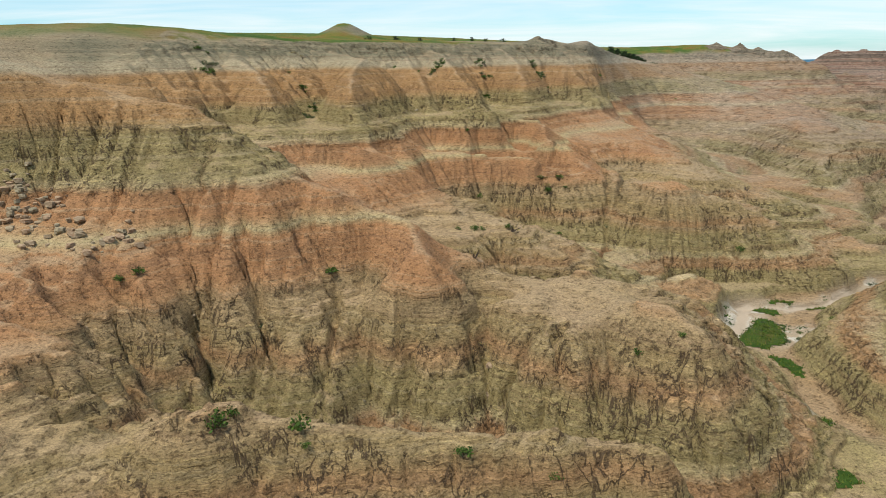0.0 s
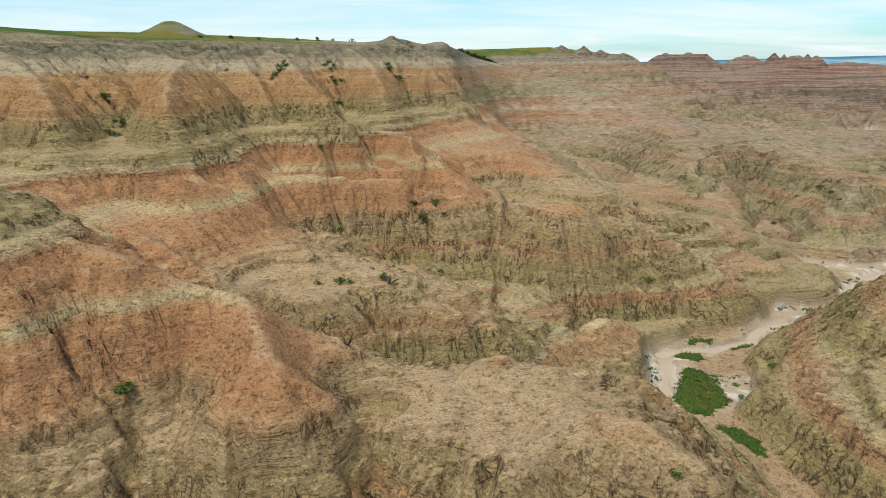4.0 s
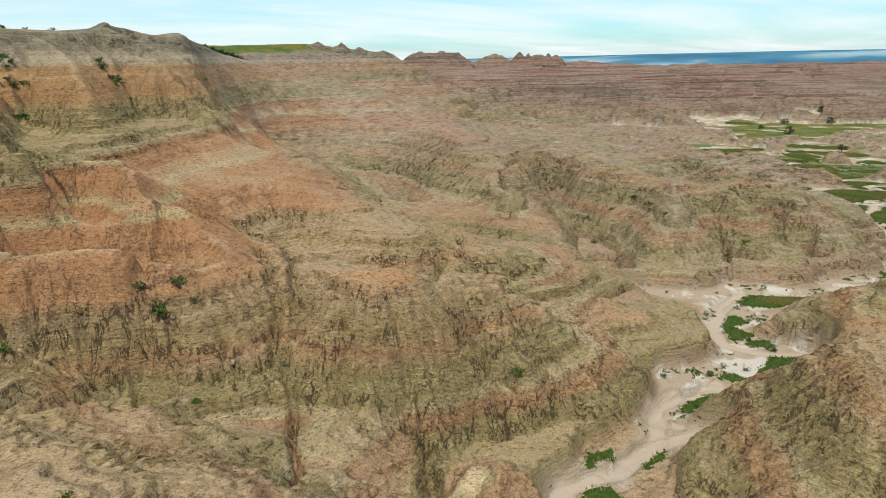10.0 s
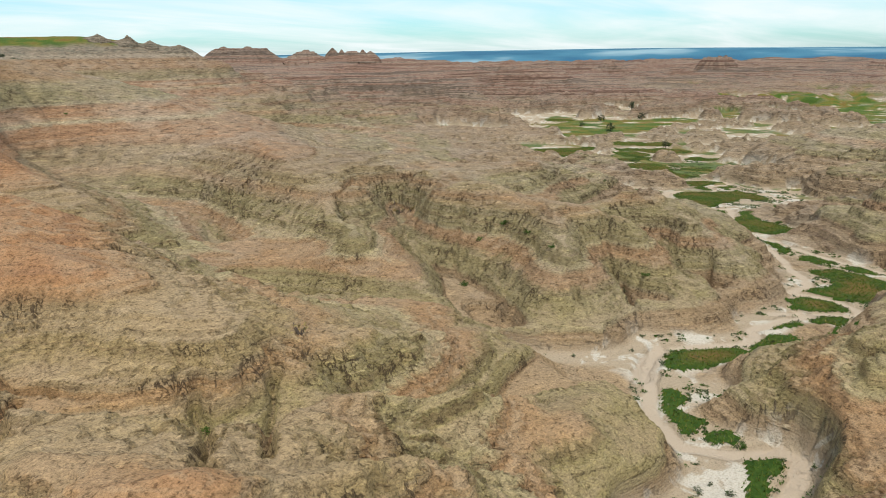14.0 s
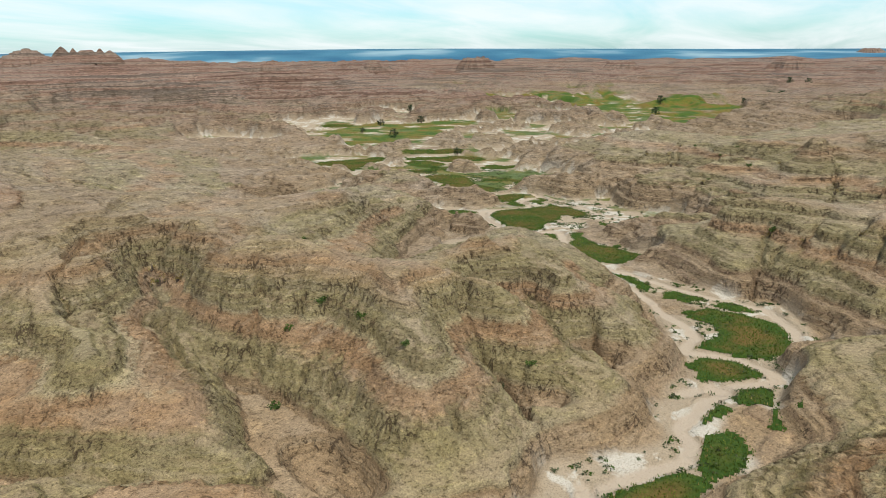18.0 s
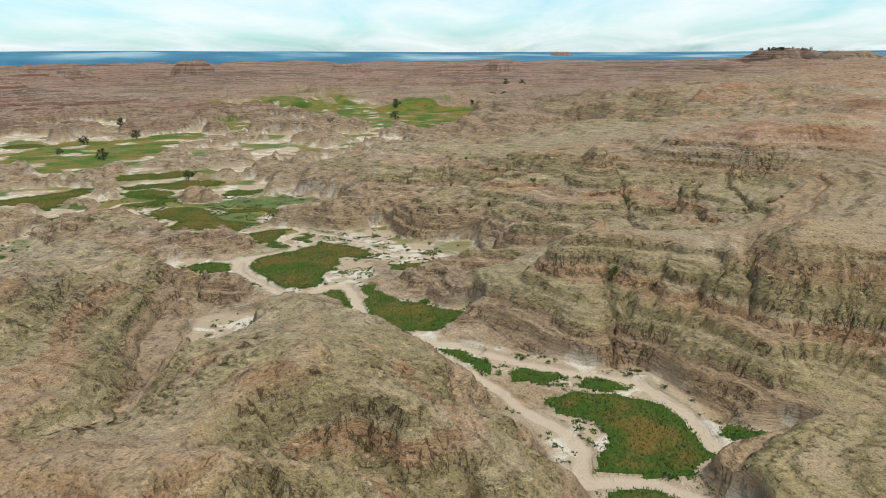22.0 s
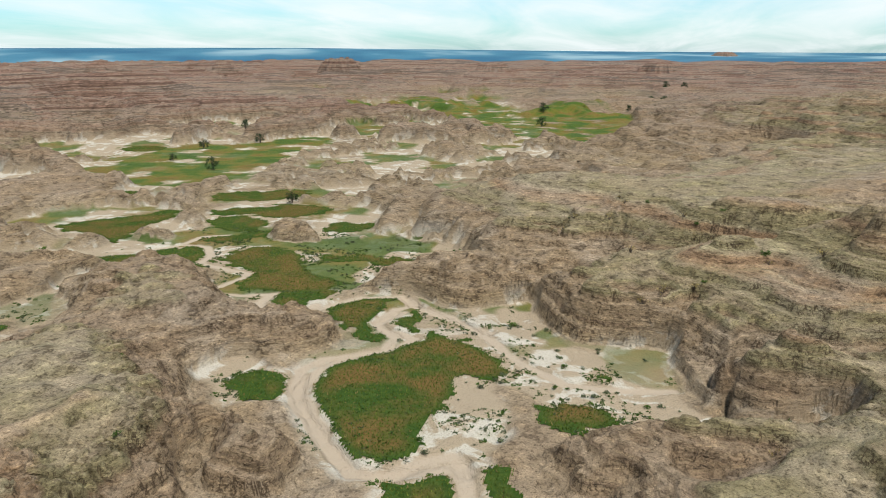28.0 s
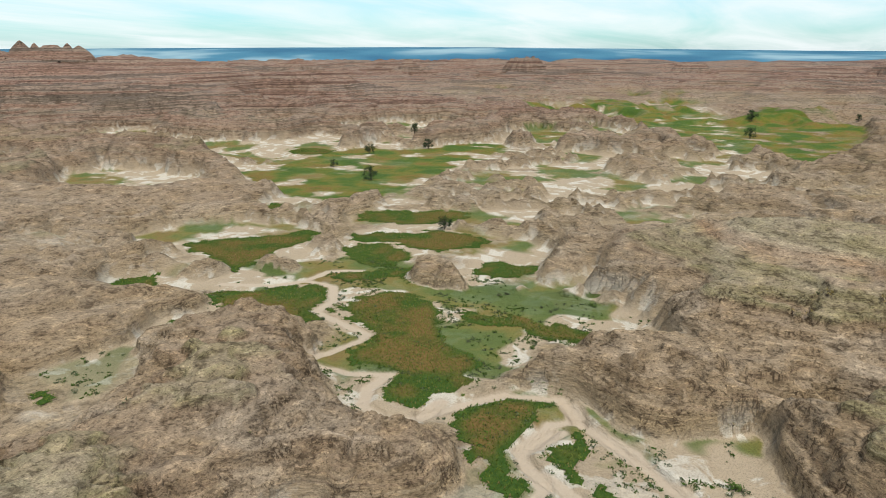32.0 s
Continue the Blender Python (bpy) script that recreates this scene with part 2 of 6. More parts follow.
    pebble = m.noise(m.pos((5, 5, 5)), 1.0, 5.0, 0.75)
    silt = m.mix(1.0, silt, m.ramp(pebble, [(0.34, (0.62, 0.60, 0.57)), (0.5, (1.0, 1.0, 1.0)), (0.66, (1.14, 1.14, 1.14))]), "MULTIPLY")
    base = m.mix(m.attr("silt"), base, silt)
    # trodden channel bed
    base = m.mix(m.attr("bed"), base, m.mix(pebble, (0.37, 0.29, 0.205), (0.46, 0.375, 0.28)))
    # turf on the plateau and the far flats
    gn = m.noise(m.pos((0.05, 0.05, 0.05)), 1.0, 5.0, 0.6)
    turf = m.ramp(gn, [(0.32, (0.042, 0.080, 0.012)), (0.46, (0.062, 0.098, 0.014)), (0.54, (0.125, 0.115, 0.02)), (0.62, (0.15, 0.10, 0.024)), (0.72, (0.07, 0.092, 0.014))])
    turf = m.mix(1.0, turf, m.ramp(pebble, [(0.3, (0.6, 0.6, 0.6)), (0.7, (1.4, 1.4, 1.4))]), "MULTIPLY")
    base = m.mix(m.attr("turf"), base, turf)
    # the far plain, the blue of distant haze painted into its colour
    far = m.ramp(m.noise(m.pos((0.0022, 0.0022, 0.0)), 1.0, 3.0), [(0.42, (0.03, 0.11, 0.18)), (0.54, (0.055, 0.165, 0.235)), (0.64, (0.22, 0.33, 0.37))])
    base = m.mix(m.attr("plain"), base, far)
    # relief: bedding edges, cracks, crumbled clay
    crumb = m.noise(m.pos((4.5, 4.5, 7)), 1.0, 6.0, 0.75)
    n0 = m.bump(m.math("SUBTRACT", 1.0, split), 1.0, 0.3)
    n1 = m.bump(m.math("MULTIPLY", edge, m.math("SUBTRACT", 1.0, m.math("MULTIPLY", smooth, 0.75))), 1.0, 0.55, n0)
    n3 = m.bump(crumb, 0.8, 0.10, m.bump(lump, 0.8, 0.18, n1))
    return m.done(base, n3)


def m_vec(m, x, y, z):
    c = m.n.new("ShaderNodeCombineXYZ")
    for i, v in enumerate((x, y, z)):
        m.l.new(v, c.inputs[i])
    return c.outputs[0]


GROUND = ground_material()

# ---- the lie of the land ----
def hashed(ix, iy, seed):
    h = (ix.astype(np.int64) * 374761393 + iy.astype(np.int64) * 668265263 + seed * 974634777) & 0x7FFFFFFF
    h = ((h ^ (h >> 13)) * 1274126177) & 0x7FFFFFFF
    return ((h ^ (h >> 16)) & 0xFFFF) / 65535.0


def gnoise(x, y, seed=0):
    """Gradient noise, about -1 to 1."""
    x0, y0 = np.floor(x), np.floor(y)
    fx, fy = x - x0, y - y0
    u, v = fx ** 3 * (fx * (fx * 6 - 15) + 10), fy ** 3 * (fy * (fy * 6 - 15) + 10)

    def corner(dx, dy):
        a = hashed(x0 + dx, y0 + dy, seed) * 2 * np.pi
        return np.cos(a) * (fx - dx) + np.sin(a) * (fy - dy)
    a, b, c, d = corner(0, 0), corner(1, 0), corner(0, 1), corner(1, 1)
    return 1.5 * ((a * (1 - u) + b * u) * (1 - v) + (c * (1 - u) + d * u) * v)


def fbm(x, y, size, octaves=4, seed=0, gain=0.5):
    total, amp = np.zeros_like(x), 1.0
    for k in range(octaves):
        total = total + amp * gnoise(x / size, y / size, seed + k * 17)
        size, amp = size / 2.03, amp * gain
    return total


def sstep(v, lo, hi):
    t = np.clip((v - lo) / (hi - lo), 0, 1)
    return t * t * (3 - 2 * t)


def triples(text):
    return np.array([[float(v) for v in p.split(",")] for p in text.split()])


# crests and gullies of the badlands as drawn on the plan: x, y, height
LINES = {}
LINES["ridge near bluff"] = "-60,30,24 -32,44,17.5 -25,46,14.8 -18,45,19.2 -12,46,17.1 -6,46,15.1 2,46,14.4 8,46,15 14,46,16.3 19,46,14.3 26,46,10"
LINES["gully amphitheatre"] = "-34,66,19.7 -25,62,13.8 -10,58,9.4 1,60,6.9 8,57,8.4 22,51,8.3 36,54,4.3 48,66,3"
LINES["ridge promontory"] = "-90,80,46 -60,85,42 -43,98,38.9 -35,97,37.3 -29,98,34.2 -22,98,29.7 -14,92,27.1 -4,86,24 3.5,84,20.3 12,80,19.2 20,80,16.7 28,82,14.1 34.5,78.4,9.7 39,77,4.2"
LINES["spur amphitheatre"] = "12,78,18 18,69,18.4 24,64,18.8 31,62,11 35,60,5"
LINES["gully one"] = "-18,108,22.7 -8,102,15.7 0,99,12.5 10,97,8.2 25,95,5.2 40,97,3.4 54,102,2"
LINES["ridge two"] = "-24,122,23.9 -12,120,21.1 -1,124,19 4,114,17.1 12,109.5,16.5 22,110,12.2 30,107.5,9 40,112,7.4 47,115,5.5 53,114,2.1"
LINES["gully two"] = "0,138,19.1 12,142,16.1 18.5,136,12.1 24,132,10.9 31,129,7.7 42,121,4.1 56,117,2.1"
LINES["ridge three"] = "2,150,24.4 12,146,23.2 20,144,21.8 30,147,19.8 39,146,17.6 48,140,17.6 57,138,15.2 64,141,11.4 70,145,8.8 82,140,4.2 93,137,3.3 101,142,0.7"
LINES["spur three"] = "48,138,19.4 43,129,16.6 50,124,9.7 58,121,4.1"
LINES["spur three east"] = "57,138,15.4 64,130,9.9 69,125,4.6 74,122,1.1"
LINES["gully three"] = "25,165,24 36,163,18.9 46,158,15.2 56,150,13.4 68,151,9.7 80,148,5.3 95,148,2.1 104,147,0.1"
LINES["ridge four"] = "35,195,24.1 50,184,21.6 56,177,20 66,168,15.3 72,158,13.8 82,155,8.7 95,158,4 104,157,1.7"
LINES["gully four"] = "70,225,14.8 85,215,8 91,202,5.3 96,190,2.2 100,178,3.8 105,168,2.5"
LINES["mound four"] = "78,192,7.1 88,187,3.9 94,184,3.1 99,180,1.8"
LINES["ridge five west"] = "125,345,33 146,297,20.9 124,250,19.4 118,231,16.2 113,215,11.4 107,200,11.7 108,190,6.7 110,181,4.4"
LINES["gully five"] = "140,222,9.9 133,213,7.1 128,206,6.3 122,196,5.5 119,186,2.6 113,176,0.1 108,167,-1.7"
LINES["ridge five"] = "146,297,20.9 146,262,17.5 142,238,17 140,219,13.9 144,197,14.3 139,182,15.5 146,174,11.9 156,171,10.7 165,168.5,12.4 172,169,10.6 178,173,7.8 186,174,5 199,178,4.1 206,180,1.5"
LINES["spur five a"] = "139,182,12.3 131,170,14 129,163,7.8 128,156,1.6 127,150,0.4"
LINES["spur five b"] = "146,174,12.5 143,162,11.2 141,154,4.9 139,148,0.1"
LINES["spur five c"] = "165,168,11.6 163,157,7.7 160,149,0.2"
LINES["spur five d"] = "172,169,10.7 172,159,6.2 171,152,-1"
LINES["gully five a"] = "136,168,7.4 134,160,5.7 133,152,1.4"
LINES["gully five b"] = "153,166,7.2 151,157,6.1 150,149,2.5"
LINES["gully basin"] = "150,196,5.9 162,190,4.7 180,196,1.5 197,202,-0.2 214,200,-2"
LINES["ridge six"] = "146,232,13.7 165,222,12.1 181,214,13.4 198,220,10.6 208,222,5.7 218,217,3.5 227,219,2.1 233,215,-2.8"
LINES["ridge six east"] = "198,221,10.5 215,228,4.7 232,231,3.3 245,236,0.9 256,238,1.6 264,243,3 274,252,1.8 286,263,-1.7"
LINES["flat six"] = "180,250,2.8 215,250,0.2 241,253,-3.1 262,263,-4.1"
LINES["ridge seven"] = "50,76,7 60,90,10 72,101,14.8 78,103,14.6 90,107,9.9 97,112,6.5 102,117,2.1"
LINES["base seven"] = "60,102,3.6 72,112,4.9 85,117,1.3 100,123,0.7"
LINES["ridge seven east"] = "134,100,13 128,108,12 119,119,9.7 112,124,6.1 107,130,0.8"
LINES["flat seven"] = "122,138,0 130,128,0.4 138,118,2"
LINES["mound eight"] = "150,106,8 158,115,4.5 165,122,0.7"
LINES["ridge nine"] = "185,70,22.2 205,92,16.6 200,105,17.9 208,115,11.1 214,126,12.1 216,134,13.3 219,141,5.1 217,150,2.7 211,152,1"
LINES["base nine"] = "172,106,1.7 178,114,1.4 186,122,-0.4 193,130,-0.5 201,142,0.3 207,150,-0.6"
LINES["gully nine"] = "246,96,10.7 242,106,6.7 242,118,6.4 236,130,8.6 232,142,4.5 229,152,1.3"
LINES["spur nine"] = "232,112,8 226,122,9.4 224,132,7.3"
LINES["ridge ten"] = "290,60,25.5 289,95,15.3 290,120,9.3 292,135,8.1 291,150,7.7 283,158,2.3 276,165,2.6"
LINES["gully ten"] = "262,110,6.2 264,125,4.5 262,140,1.8 258,152,-1.5 256,162,-1.9"
LINES["gully eleven"] = "310,110,11.8 306,135,8.4 308,155,2.9 302,168,-2.6 296,178,-5.9"
LINES["ridge eleven"] = "330,78,18.2 335,110,13.1 328,143,9.7 340,165,8.6 352,176,11.6 360,200,6.5 355,213,3.3 347,221,-4.1"
LINES["rim"] = "-150,110,50 -110,130,49.5 -75,150,49 -50,182,49 -30,215,49.5 -4,236,49.6 18,250,49.4 36,258,49 58,290,49.5 74,340,49 80,420,49"
LINES["spur hoodoo a"] = "-52,172,46 -44,163,43 -37,151,39.4 -34,142,36 -33,138,33.5"
LINES["spur hoodoo b"] = "-30,195,46 -19,177,44 -20.5,158,40 -18,146,37.5 -17,138,34"
LINES["spur hoodoo c"] = "-11,205,44.5 -8,192,41 -5,182,37.5 -3,177,34.5"
LINES["spur hoodoo d"] = "-4,232,47 0,222,45.5 1,195,42.5 5,182,38 10,174,34.5"
LINES["spur hoodoo e"] = "20,242,46.5 22,222,43 22,207,38 23,198,34.5"
LINES["shelf"] = "-56,138,31 -45,141,30 -33,132,29.6 -27,138,29.5 -17,130,29.3 -11,140,29.4 -8,161,29.2 -1,171,29.6 11,168,29.6 19,184,29 25,191,28.8 35,206,28.5 47,218,28 55,236,28"
LINES["spur hoodoo f"] = "34,252,46 40,238,42 44,229,37 47,223,33.5"
LINES["hollow"] = "-40,112,29 -28,120,25.5"
LINES["knob"] = "22,185,26.8 27,173,25.9 33,166,20.6"
LINES["red slope"] = "-20,130,23.7 -8,140,24.1 4,152,24.1 12,168,25.5"
LINES["ridge fifteen"] = "32,234,29 48,222,27.3 58,213,23.1 66,206,18.6"
LINES["gully fifteen"] = "40,262,27 58,240,19 72,226,15.1"
LINES["ridge sixteen"] = "66,300,34 71,262,21.6 80,240,15"
LINES["gully sixteen"] = "88,310,16 98,285,10 107,261,8 104,245,6.5 98,228,5.2"
LINES["wash"] = "-20,40,11.6 20,44,5.5 48,66,3.1 47,92,2.6 47,104,2.5 60,112,1.8 78,120,0.9 92,130,1.7 104,147,-0.2 118,146,-0.6 128,140,0 146,138,-0.6 160,140,-1.3 178,124,-2.5 190,134,-1.2 200,155,-1.5 215,172,-2 228,188,-2.4 236,205,-2.3 252,205,-3.4 272,200,-4.3 290,205,-1.9 312,222,-6.1 340,240,-6.3 365,270,-5.6 360,320,-4.6 330,352,-4.7"
LINES["flat north"] = "200,205,-1 218,200,-2.2"
LINES["flat south"] = "222,160,-0.7 240,162,-0.7 262,172,-2.4 285,178,-4.5 310,190,-2.9"
LINES["flat east"] = "380,190,-4.6 420,230,-6.9 480,330,-7 520,300,-9"
LINES["plateau edge"] = "-170,190,53 -100,225,52.5 -55,262,52.5 -5,290,51.5 30,320,51 50,380,52 60,440,54"
LINES["scarp foot"] = "-60,128,39 -44,150,41"
LINES["gully hoodoo a"] = "-54,166,41 -49,154,36 -45,144,32"
LINES["gully hoodoo b"] = "-33,172,41 -29,155,36 -27,142,31.5"
LINES["gully hoodoo c"] = "-16,195,41.5 -13,177,36 -9,164,30.5"
LINES["gully hoodoo d"] = "-2,208,41 -1,188,36 0,177,31"
LINES["gully hoodoo e"] = "12,228,42 14,206,36 18,189,30"
LINES["gully hoodoo f"] = "30,240,42 32,225,36 34,211,30"
LINES["gully mesa"] = "-52,108,33 -40,108,30 -30,110,27"
LINES["gully amphi west"] = "-30,78,25.1 -26,70,15.5 -20,63,13.6"
LINES["gully amphi mid"] = "-10,80,18.9 -9,70,13 -8,62,9.7"
LINES["gully amphi east"] = "4,78,17.1 4,68,11.7 3,62,7.2"
LINES["ridge amphi rib"] = "-20,82,22.7 -17,74,18.1 -15,66,13.1"
LINES["ridge amphi rib two"] = "-3,79,21.9 -3,70,16 -2,63,8.9"
LINES["ridge amphi rib three"] = "9,74,17 9,66,14.4 9,60,10.5"
LINES["gully red slope"] = "10,160,21.8 18,156,19.9 24,150,18.9"
LINES["gully upper"] = "14,176,23 22,164,19.5"
LINES["plateau brow"] = "-20,252,51 0,264,51 16,274,51 32,282,50.5 46,300,50.5 62,330,50"
LINES["mesa shelf"] = "-53,82,30 -45.4,85,29.9 -36.4,86.6,32 -28,89,31.5 -19.8,92,29.3"
LINES["mesa foot"] = "-52,76,25.1 -40,79,26.1 -30,82,28.5 -18,86,26.5"
LINES["rim back"] = "-8,246,50 14,259,50 30,267,50 44,278,49.8 62,304,49.5"

# spot heights on the landforms: x, y, height
SPOTS = {}
SPOTS["first slopes"] = "-23.1,81.8,27 30.5,132.9,11.9 76.9,162.9,12.2 -25.7,70.8,18.1 -8.5,71.8,18 24.3,61.3,16.7"
SPOTS["middle slopes"] = "-8.8,172.7,33.1 153.4,245.4,16.2 2.2,155.2,20.1 29.6,147.5,20.8 63.8,148,13.7 131.4,181.6,9.1 -3.4,114.7,17.2 14.5,113.5,15.8 39,119,6.3 62.8,95.9,9.5"
SPOTS["valley bend"] = "51.9,179.7,20.6 125.1,174.7,7.1 210.2,184.4,1.6 35.2,147.3,18.4 74,139.8,7.5"
SPOTS["ridges of the bend"] = "332.9,162.6,9.8 151.8,219.8,14.6 199.8,208.5,6.9 232.3,170.8,-2.5 125.8,206.7,4.8 129.6,178.6,9.2 136.4,156,6.3 153.3,121.4,2.4"
SPOTS["eastern walls"] = "323.5,252.6,-8.5 299.3,186.9,1 259.6,138.9,5.5 269.8,102.1,11.7 207.8,208.4,1.6 230.3,185.5,-5.8 192.3,117.5,5.8"
SPOTS["eastern floor"] = "340.6,323.9,-8.7 371.8,273.2,-7.2 349.2,166.8,10.6 253.9,252.4,-1.9 277.9,232.8,-6.1 278.8,196.9,-5.4 275.4,154.5,1.4"
SPOTS["promontory crest"] = "-25,89.5,31.3 -20.2,93.3,28.8 -13.6,85.6,26.4 -10,93.9,22.3 0.3,84.1,19.7 3.6,73.8,20.8 9.3,80.3,16.7 13.1,72,16.3 16.2,71.2,17.3 19.5,65.5,18.3"
SPOTS["promontory face"] = "-26.1,81.6,26.2 -19.4,81.1,24.9 -14.1,82.2,21.1 -13,74.3,17.6 -19,71.1,15.7 -15.9,73.1,16.1 -6.6,73.6,19.8 -2.6,72.1,19.7 -3.3,70,15.5 3.9,69.3,15.1 11.1,65.8,16.3 16.7,63.3,15.3"
SPOTS["second ridge, brow"] = "-10.7,91.5,23.9 -2.7,81.9,22.5 2,103.2,15.8 4.9,88,17.6 16.1,85.5,15.5 20.4,81.1,16.4 27.1,83.2,14.1 31.3,83.8,12.3 17.1,101,13.6"
SPOTS["near bluff and its foot"] = "15.7,46.1,14.6 -11.5,47.1,16.7 -8.5,52.7,12.3 2.2,62.8,10.6 11.6,59.1,11.1 22.6,56.2,11.3 27.9,59.5,11.3 -8.1,63.5,9.4 -17.7,61.6,10.3 -25.8,58.3,12"
SPOTS["second ridge"] = "-10,119.8,20.6 -4.7,124,19.1 1.1,118.8,18.4 5.6,117.1,16.6 13.4,116.5,15.6 19.6,113.1,14.6 21.4,109.5,13.9 17.6,104.5,13.7 24.2,100.6,9.9 32.9,102.9,6.7 36.7,100.6,5.3 26.2,97.4,7.8"
SPOTS["foot of the third ridge"] = "1.6,128.3,17.8 8.9,116.6,17.5 17.8,136,10.7 27.5,121.3,8.3 36.9,115,4.8 43.9,114,4.5 50.9,115,2.7 33,137.2,12.6 19.2,134.4,13.6 37.5,124,11.3 49.8,124.3,8.7 51.2,119.3,6.2"
SPOTS["third ridge"] = "13.4,168.1,26.9 23.1,160.2,25.4 39.5,140.6,18.4 48.4,138.2,17.5 53.8,131.2,15.8 68.4,141.6,8.9 76.5,136.9,5.1 86.2,132.1,3.3 76,126.8,1.9"
SPOTS["pale wall"] = "-11.6,141.3,31.7 -7.8,165.8,30.2 -1.5,171.5,31.8 6.2,167.7,32.3 11.9,166.3,31.5 -17.2,192.4,43.7 -8.3,194,36.9"
SPOTS["red slopes"] = "-6.8,139.4,26.2 -10.4,131.7,26 -2.1,160.7,23.6 6.5,157.6,23.4 11.3,150.4,21.8 4.5,161,26.7 21.1,168.2,28.2 18.1,164.8,22.4 -8.4,116,18.6 -4.8,83.8,23.9"
SPOTS["seventh ridge"] = "51.2,91.6,3.9 61.5,101.3,4.8 67.2,103.5,8.3 70.7,104.6,10.7 67.2,98,11.8 68.6,94.1,14.3 58,91.1,6.7 54,84.8,7.7 55.2,91.7,5.9"
SPOTS["third ridge, shoulder"] = "22.2,176.2,28.7 27.2,164.4,25.9 34.4,166.3,19.9 33.9,145.2,19 38.6,136.5,19.3 45.4,131.3,19 58.8,135.4,13.4 62.6,129,11.5 76.7,133.7,4 56.9,158.7,15 66.4,150.2,13.1 77.4,144.1,9.7"
SPOTS["fourth ridge"] = "66.4,201.1,18.1 51.5,175.4,19.8 56.6,165.4,17.2 79.3,178.6,10.6 102.6,191.9,6 99.3,172.6,5.5 123.7,187.3,5.2 117.3,171.9,1.6 46.6,173.5,15.2"
SPOTS["third ridge, end"] = "38.1,148.5,18.4 46.9,135.8,18.4 52.8,134.4,16 56.5,131.8,15 83.6,134.1,5.4 95.3,133.2,1.7 69.2,130,6.4 72.8,125.6,3.7 39.8,130.3,17.9"
SPOTS["third gully"] = "40.2,170.1,16.6 44,165.5,14.1 62,151.3,12.8 69.4,146.2,10.8 79.3,143,8.7 70.7,158.2,12.2 52.5,164.3,15.5 59.6,160.8,17.1"
SPOTS["fifth ridge, rise"] = "74.7,227,15.3 120.5,214.8,13.5 132.3,199.9,13.8 136.2,182.8,13.4 175.2,177.1,9.4"
SPOTS["fifth gully"] = "74.1,183.8,12.3 112.2,180,1.9 142.1,143,0.4 109.8,201.8,10.8 104.1,205.8,5.2 121.1,167.8,8 130.9,155.1,2.2 148.7,152.9,2.1 166.7,149,2.8"
SPOTS["seventh ridge, end"] = "112.9,147,1.1 125.9,143,0.6 162.5,144.7,-0.8 112.2,125.8,3.9 113.4,121.8,6.6 106.4,115.3,9.2 101.2,116.5,5.1 90.4,108.7,6.2 111.9,128.4,1.8 103.8,111.8,6"
SPOTS["fourth mound"] = "104.4,194.8,10.9 107.5,184.9,7.8 102,174.4,4.9 105,172.3,4 94.7,188.5,4.7 99.3,180.4,4.6"
SPOTS["fifth ridge"] = "128.6,210.8,8.7 132.6,204.3,12.8 135.5,192.4,14.4 130.2,169.9,12.3 137.3,168.4,13.7 157.5,167.1,12.8 154.5,157.2,9.9 162.5,150.2,4.8 138.8,145.6,1.8 133.9,154.1,5.1"
SPOTS["spurs of the fifth ridge"] = "124.2,204.1,4.9 116.6,182.2,2.6 122.1,175.1,5.2 115.5,173.3,1.1 117.7,162.1,6.7 113.1,155.3,1.9 125,151.3,1.6 142.7,149,2.2 107.2,160.4,1.4"
SPOTS["hills behind the fifth"] = "136.3,240.5,16.9 170.2,245.1,14.1 162.3,219.5,12.4 219.1,210.6,2.2 155.5,170.4,14.6 185.7,203.5,2.4 325.9,251.7,-4.2 125.2,215.4,13.7"
SPOTS["south wall"] = "261.1,166.8,-1.4 218.5,145.4,3.4 208.1,133.3,7 218.8,123.8,11.6 273.8,138.8,5.5 291.5,156.5,5 323.8,180.8,0.8 199.6,127.6,4.9 194.9,136.5,1.6 187.9,122.3,2.3 179.7,118.3,-0.4 308.9,129.3,13.6"
SPOTS["fifth ridge, brow"] = "145,210.3,13.9 139.4,184.6,13.9 138.8,177.6,14 146.9,173.3,12.1 162,162.2,9.9 160.5,144.3,1.4 157.7,137.8,-1.8"
SPOTS["fifth ridge, slopes"] = "137,163.2,8 124.1,162.8,10.7 135.1,157.6,5 147.1,143.5,-0.2 172.2,200.9,6.9 181.2,213.9,13.4"
SPOTS["south wall, foot"] = "262.3,150.4,-1.1 212.3,132.7,11.4 196.1,108.6,15.5 208.3,142.5,4.2 200.7,131.8,4 190.4,121.4,3.2 191.5,128.4,-1.7 182.1,114.5,5 180.3,108.2,3 176,118.8,-0.5 157.8,122.5,2.3"
SPOTS["south wall, upper brow"] = "295.8,121,17.1 295.6,98.6,19.3 290.1,80.7,21.5 275.4,131.8,6.1 277.3,114.4,6.5 277.3,87.9,11.9 321.2,182.9,2.9 295.2,178.6,-1.1 277.4,159.2,0 273.1,101.5,7.7"
SPOTS["south wall, shoulder"] = "212.2,138.5,11.6 213.7,128.9,12.6 209.8,119,12.2 204.3,109.8,13 193.7,108.9,14.6 220.3,141.3,2.7 202.2,135.7,4.7 196.6,126.2,5.7 194.4,116.9,8.2"
SPOTS["south wall, brow"] = "286.8,121.5,18.4 283.2,82.8,19.6 282,66.5,18.3 315,147.8,9.6 326.9,173.4,6.1 271,114.6,5 261.9,107.2,4.9 275.1,84.8,9.6 282.7,155.7,2 263.7,136.8,3 261,144.3,-1.5"
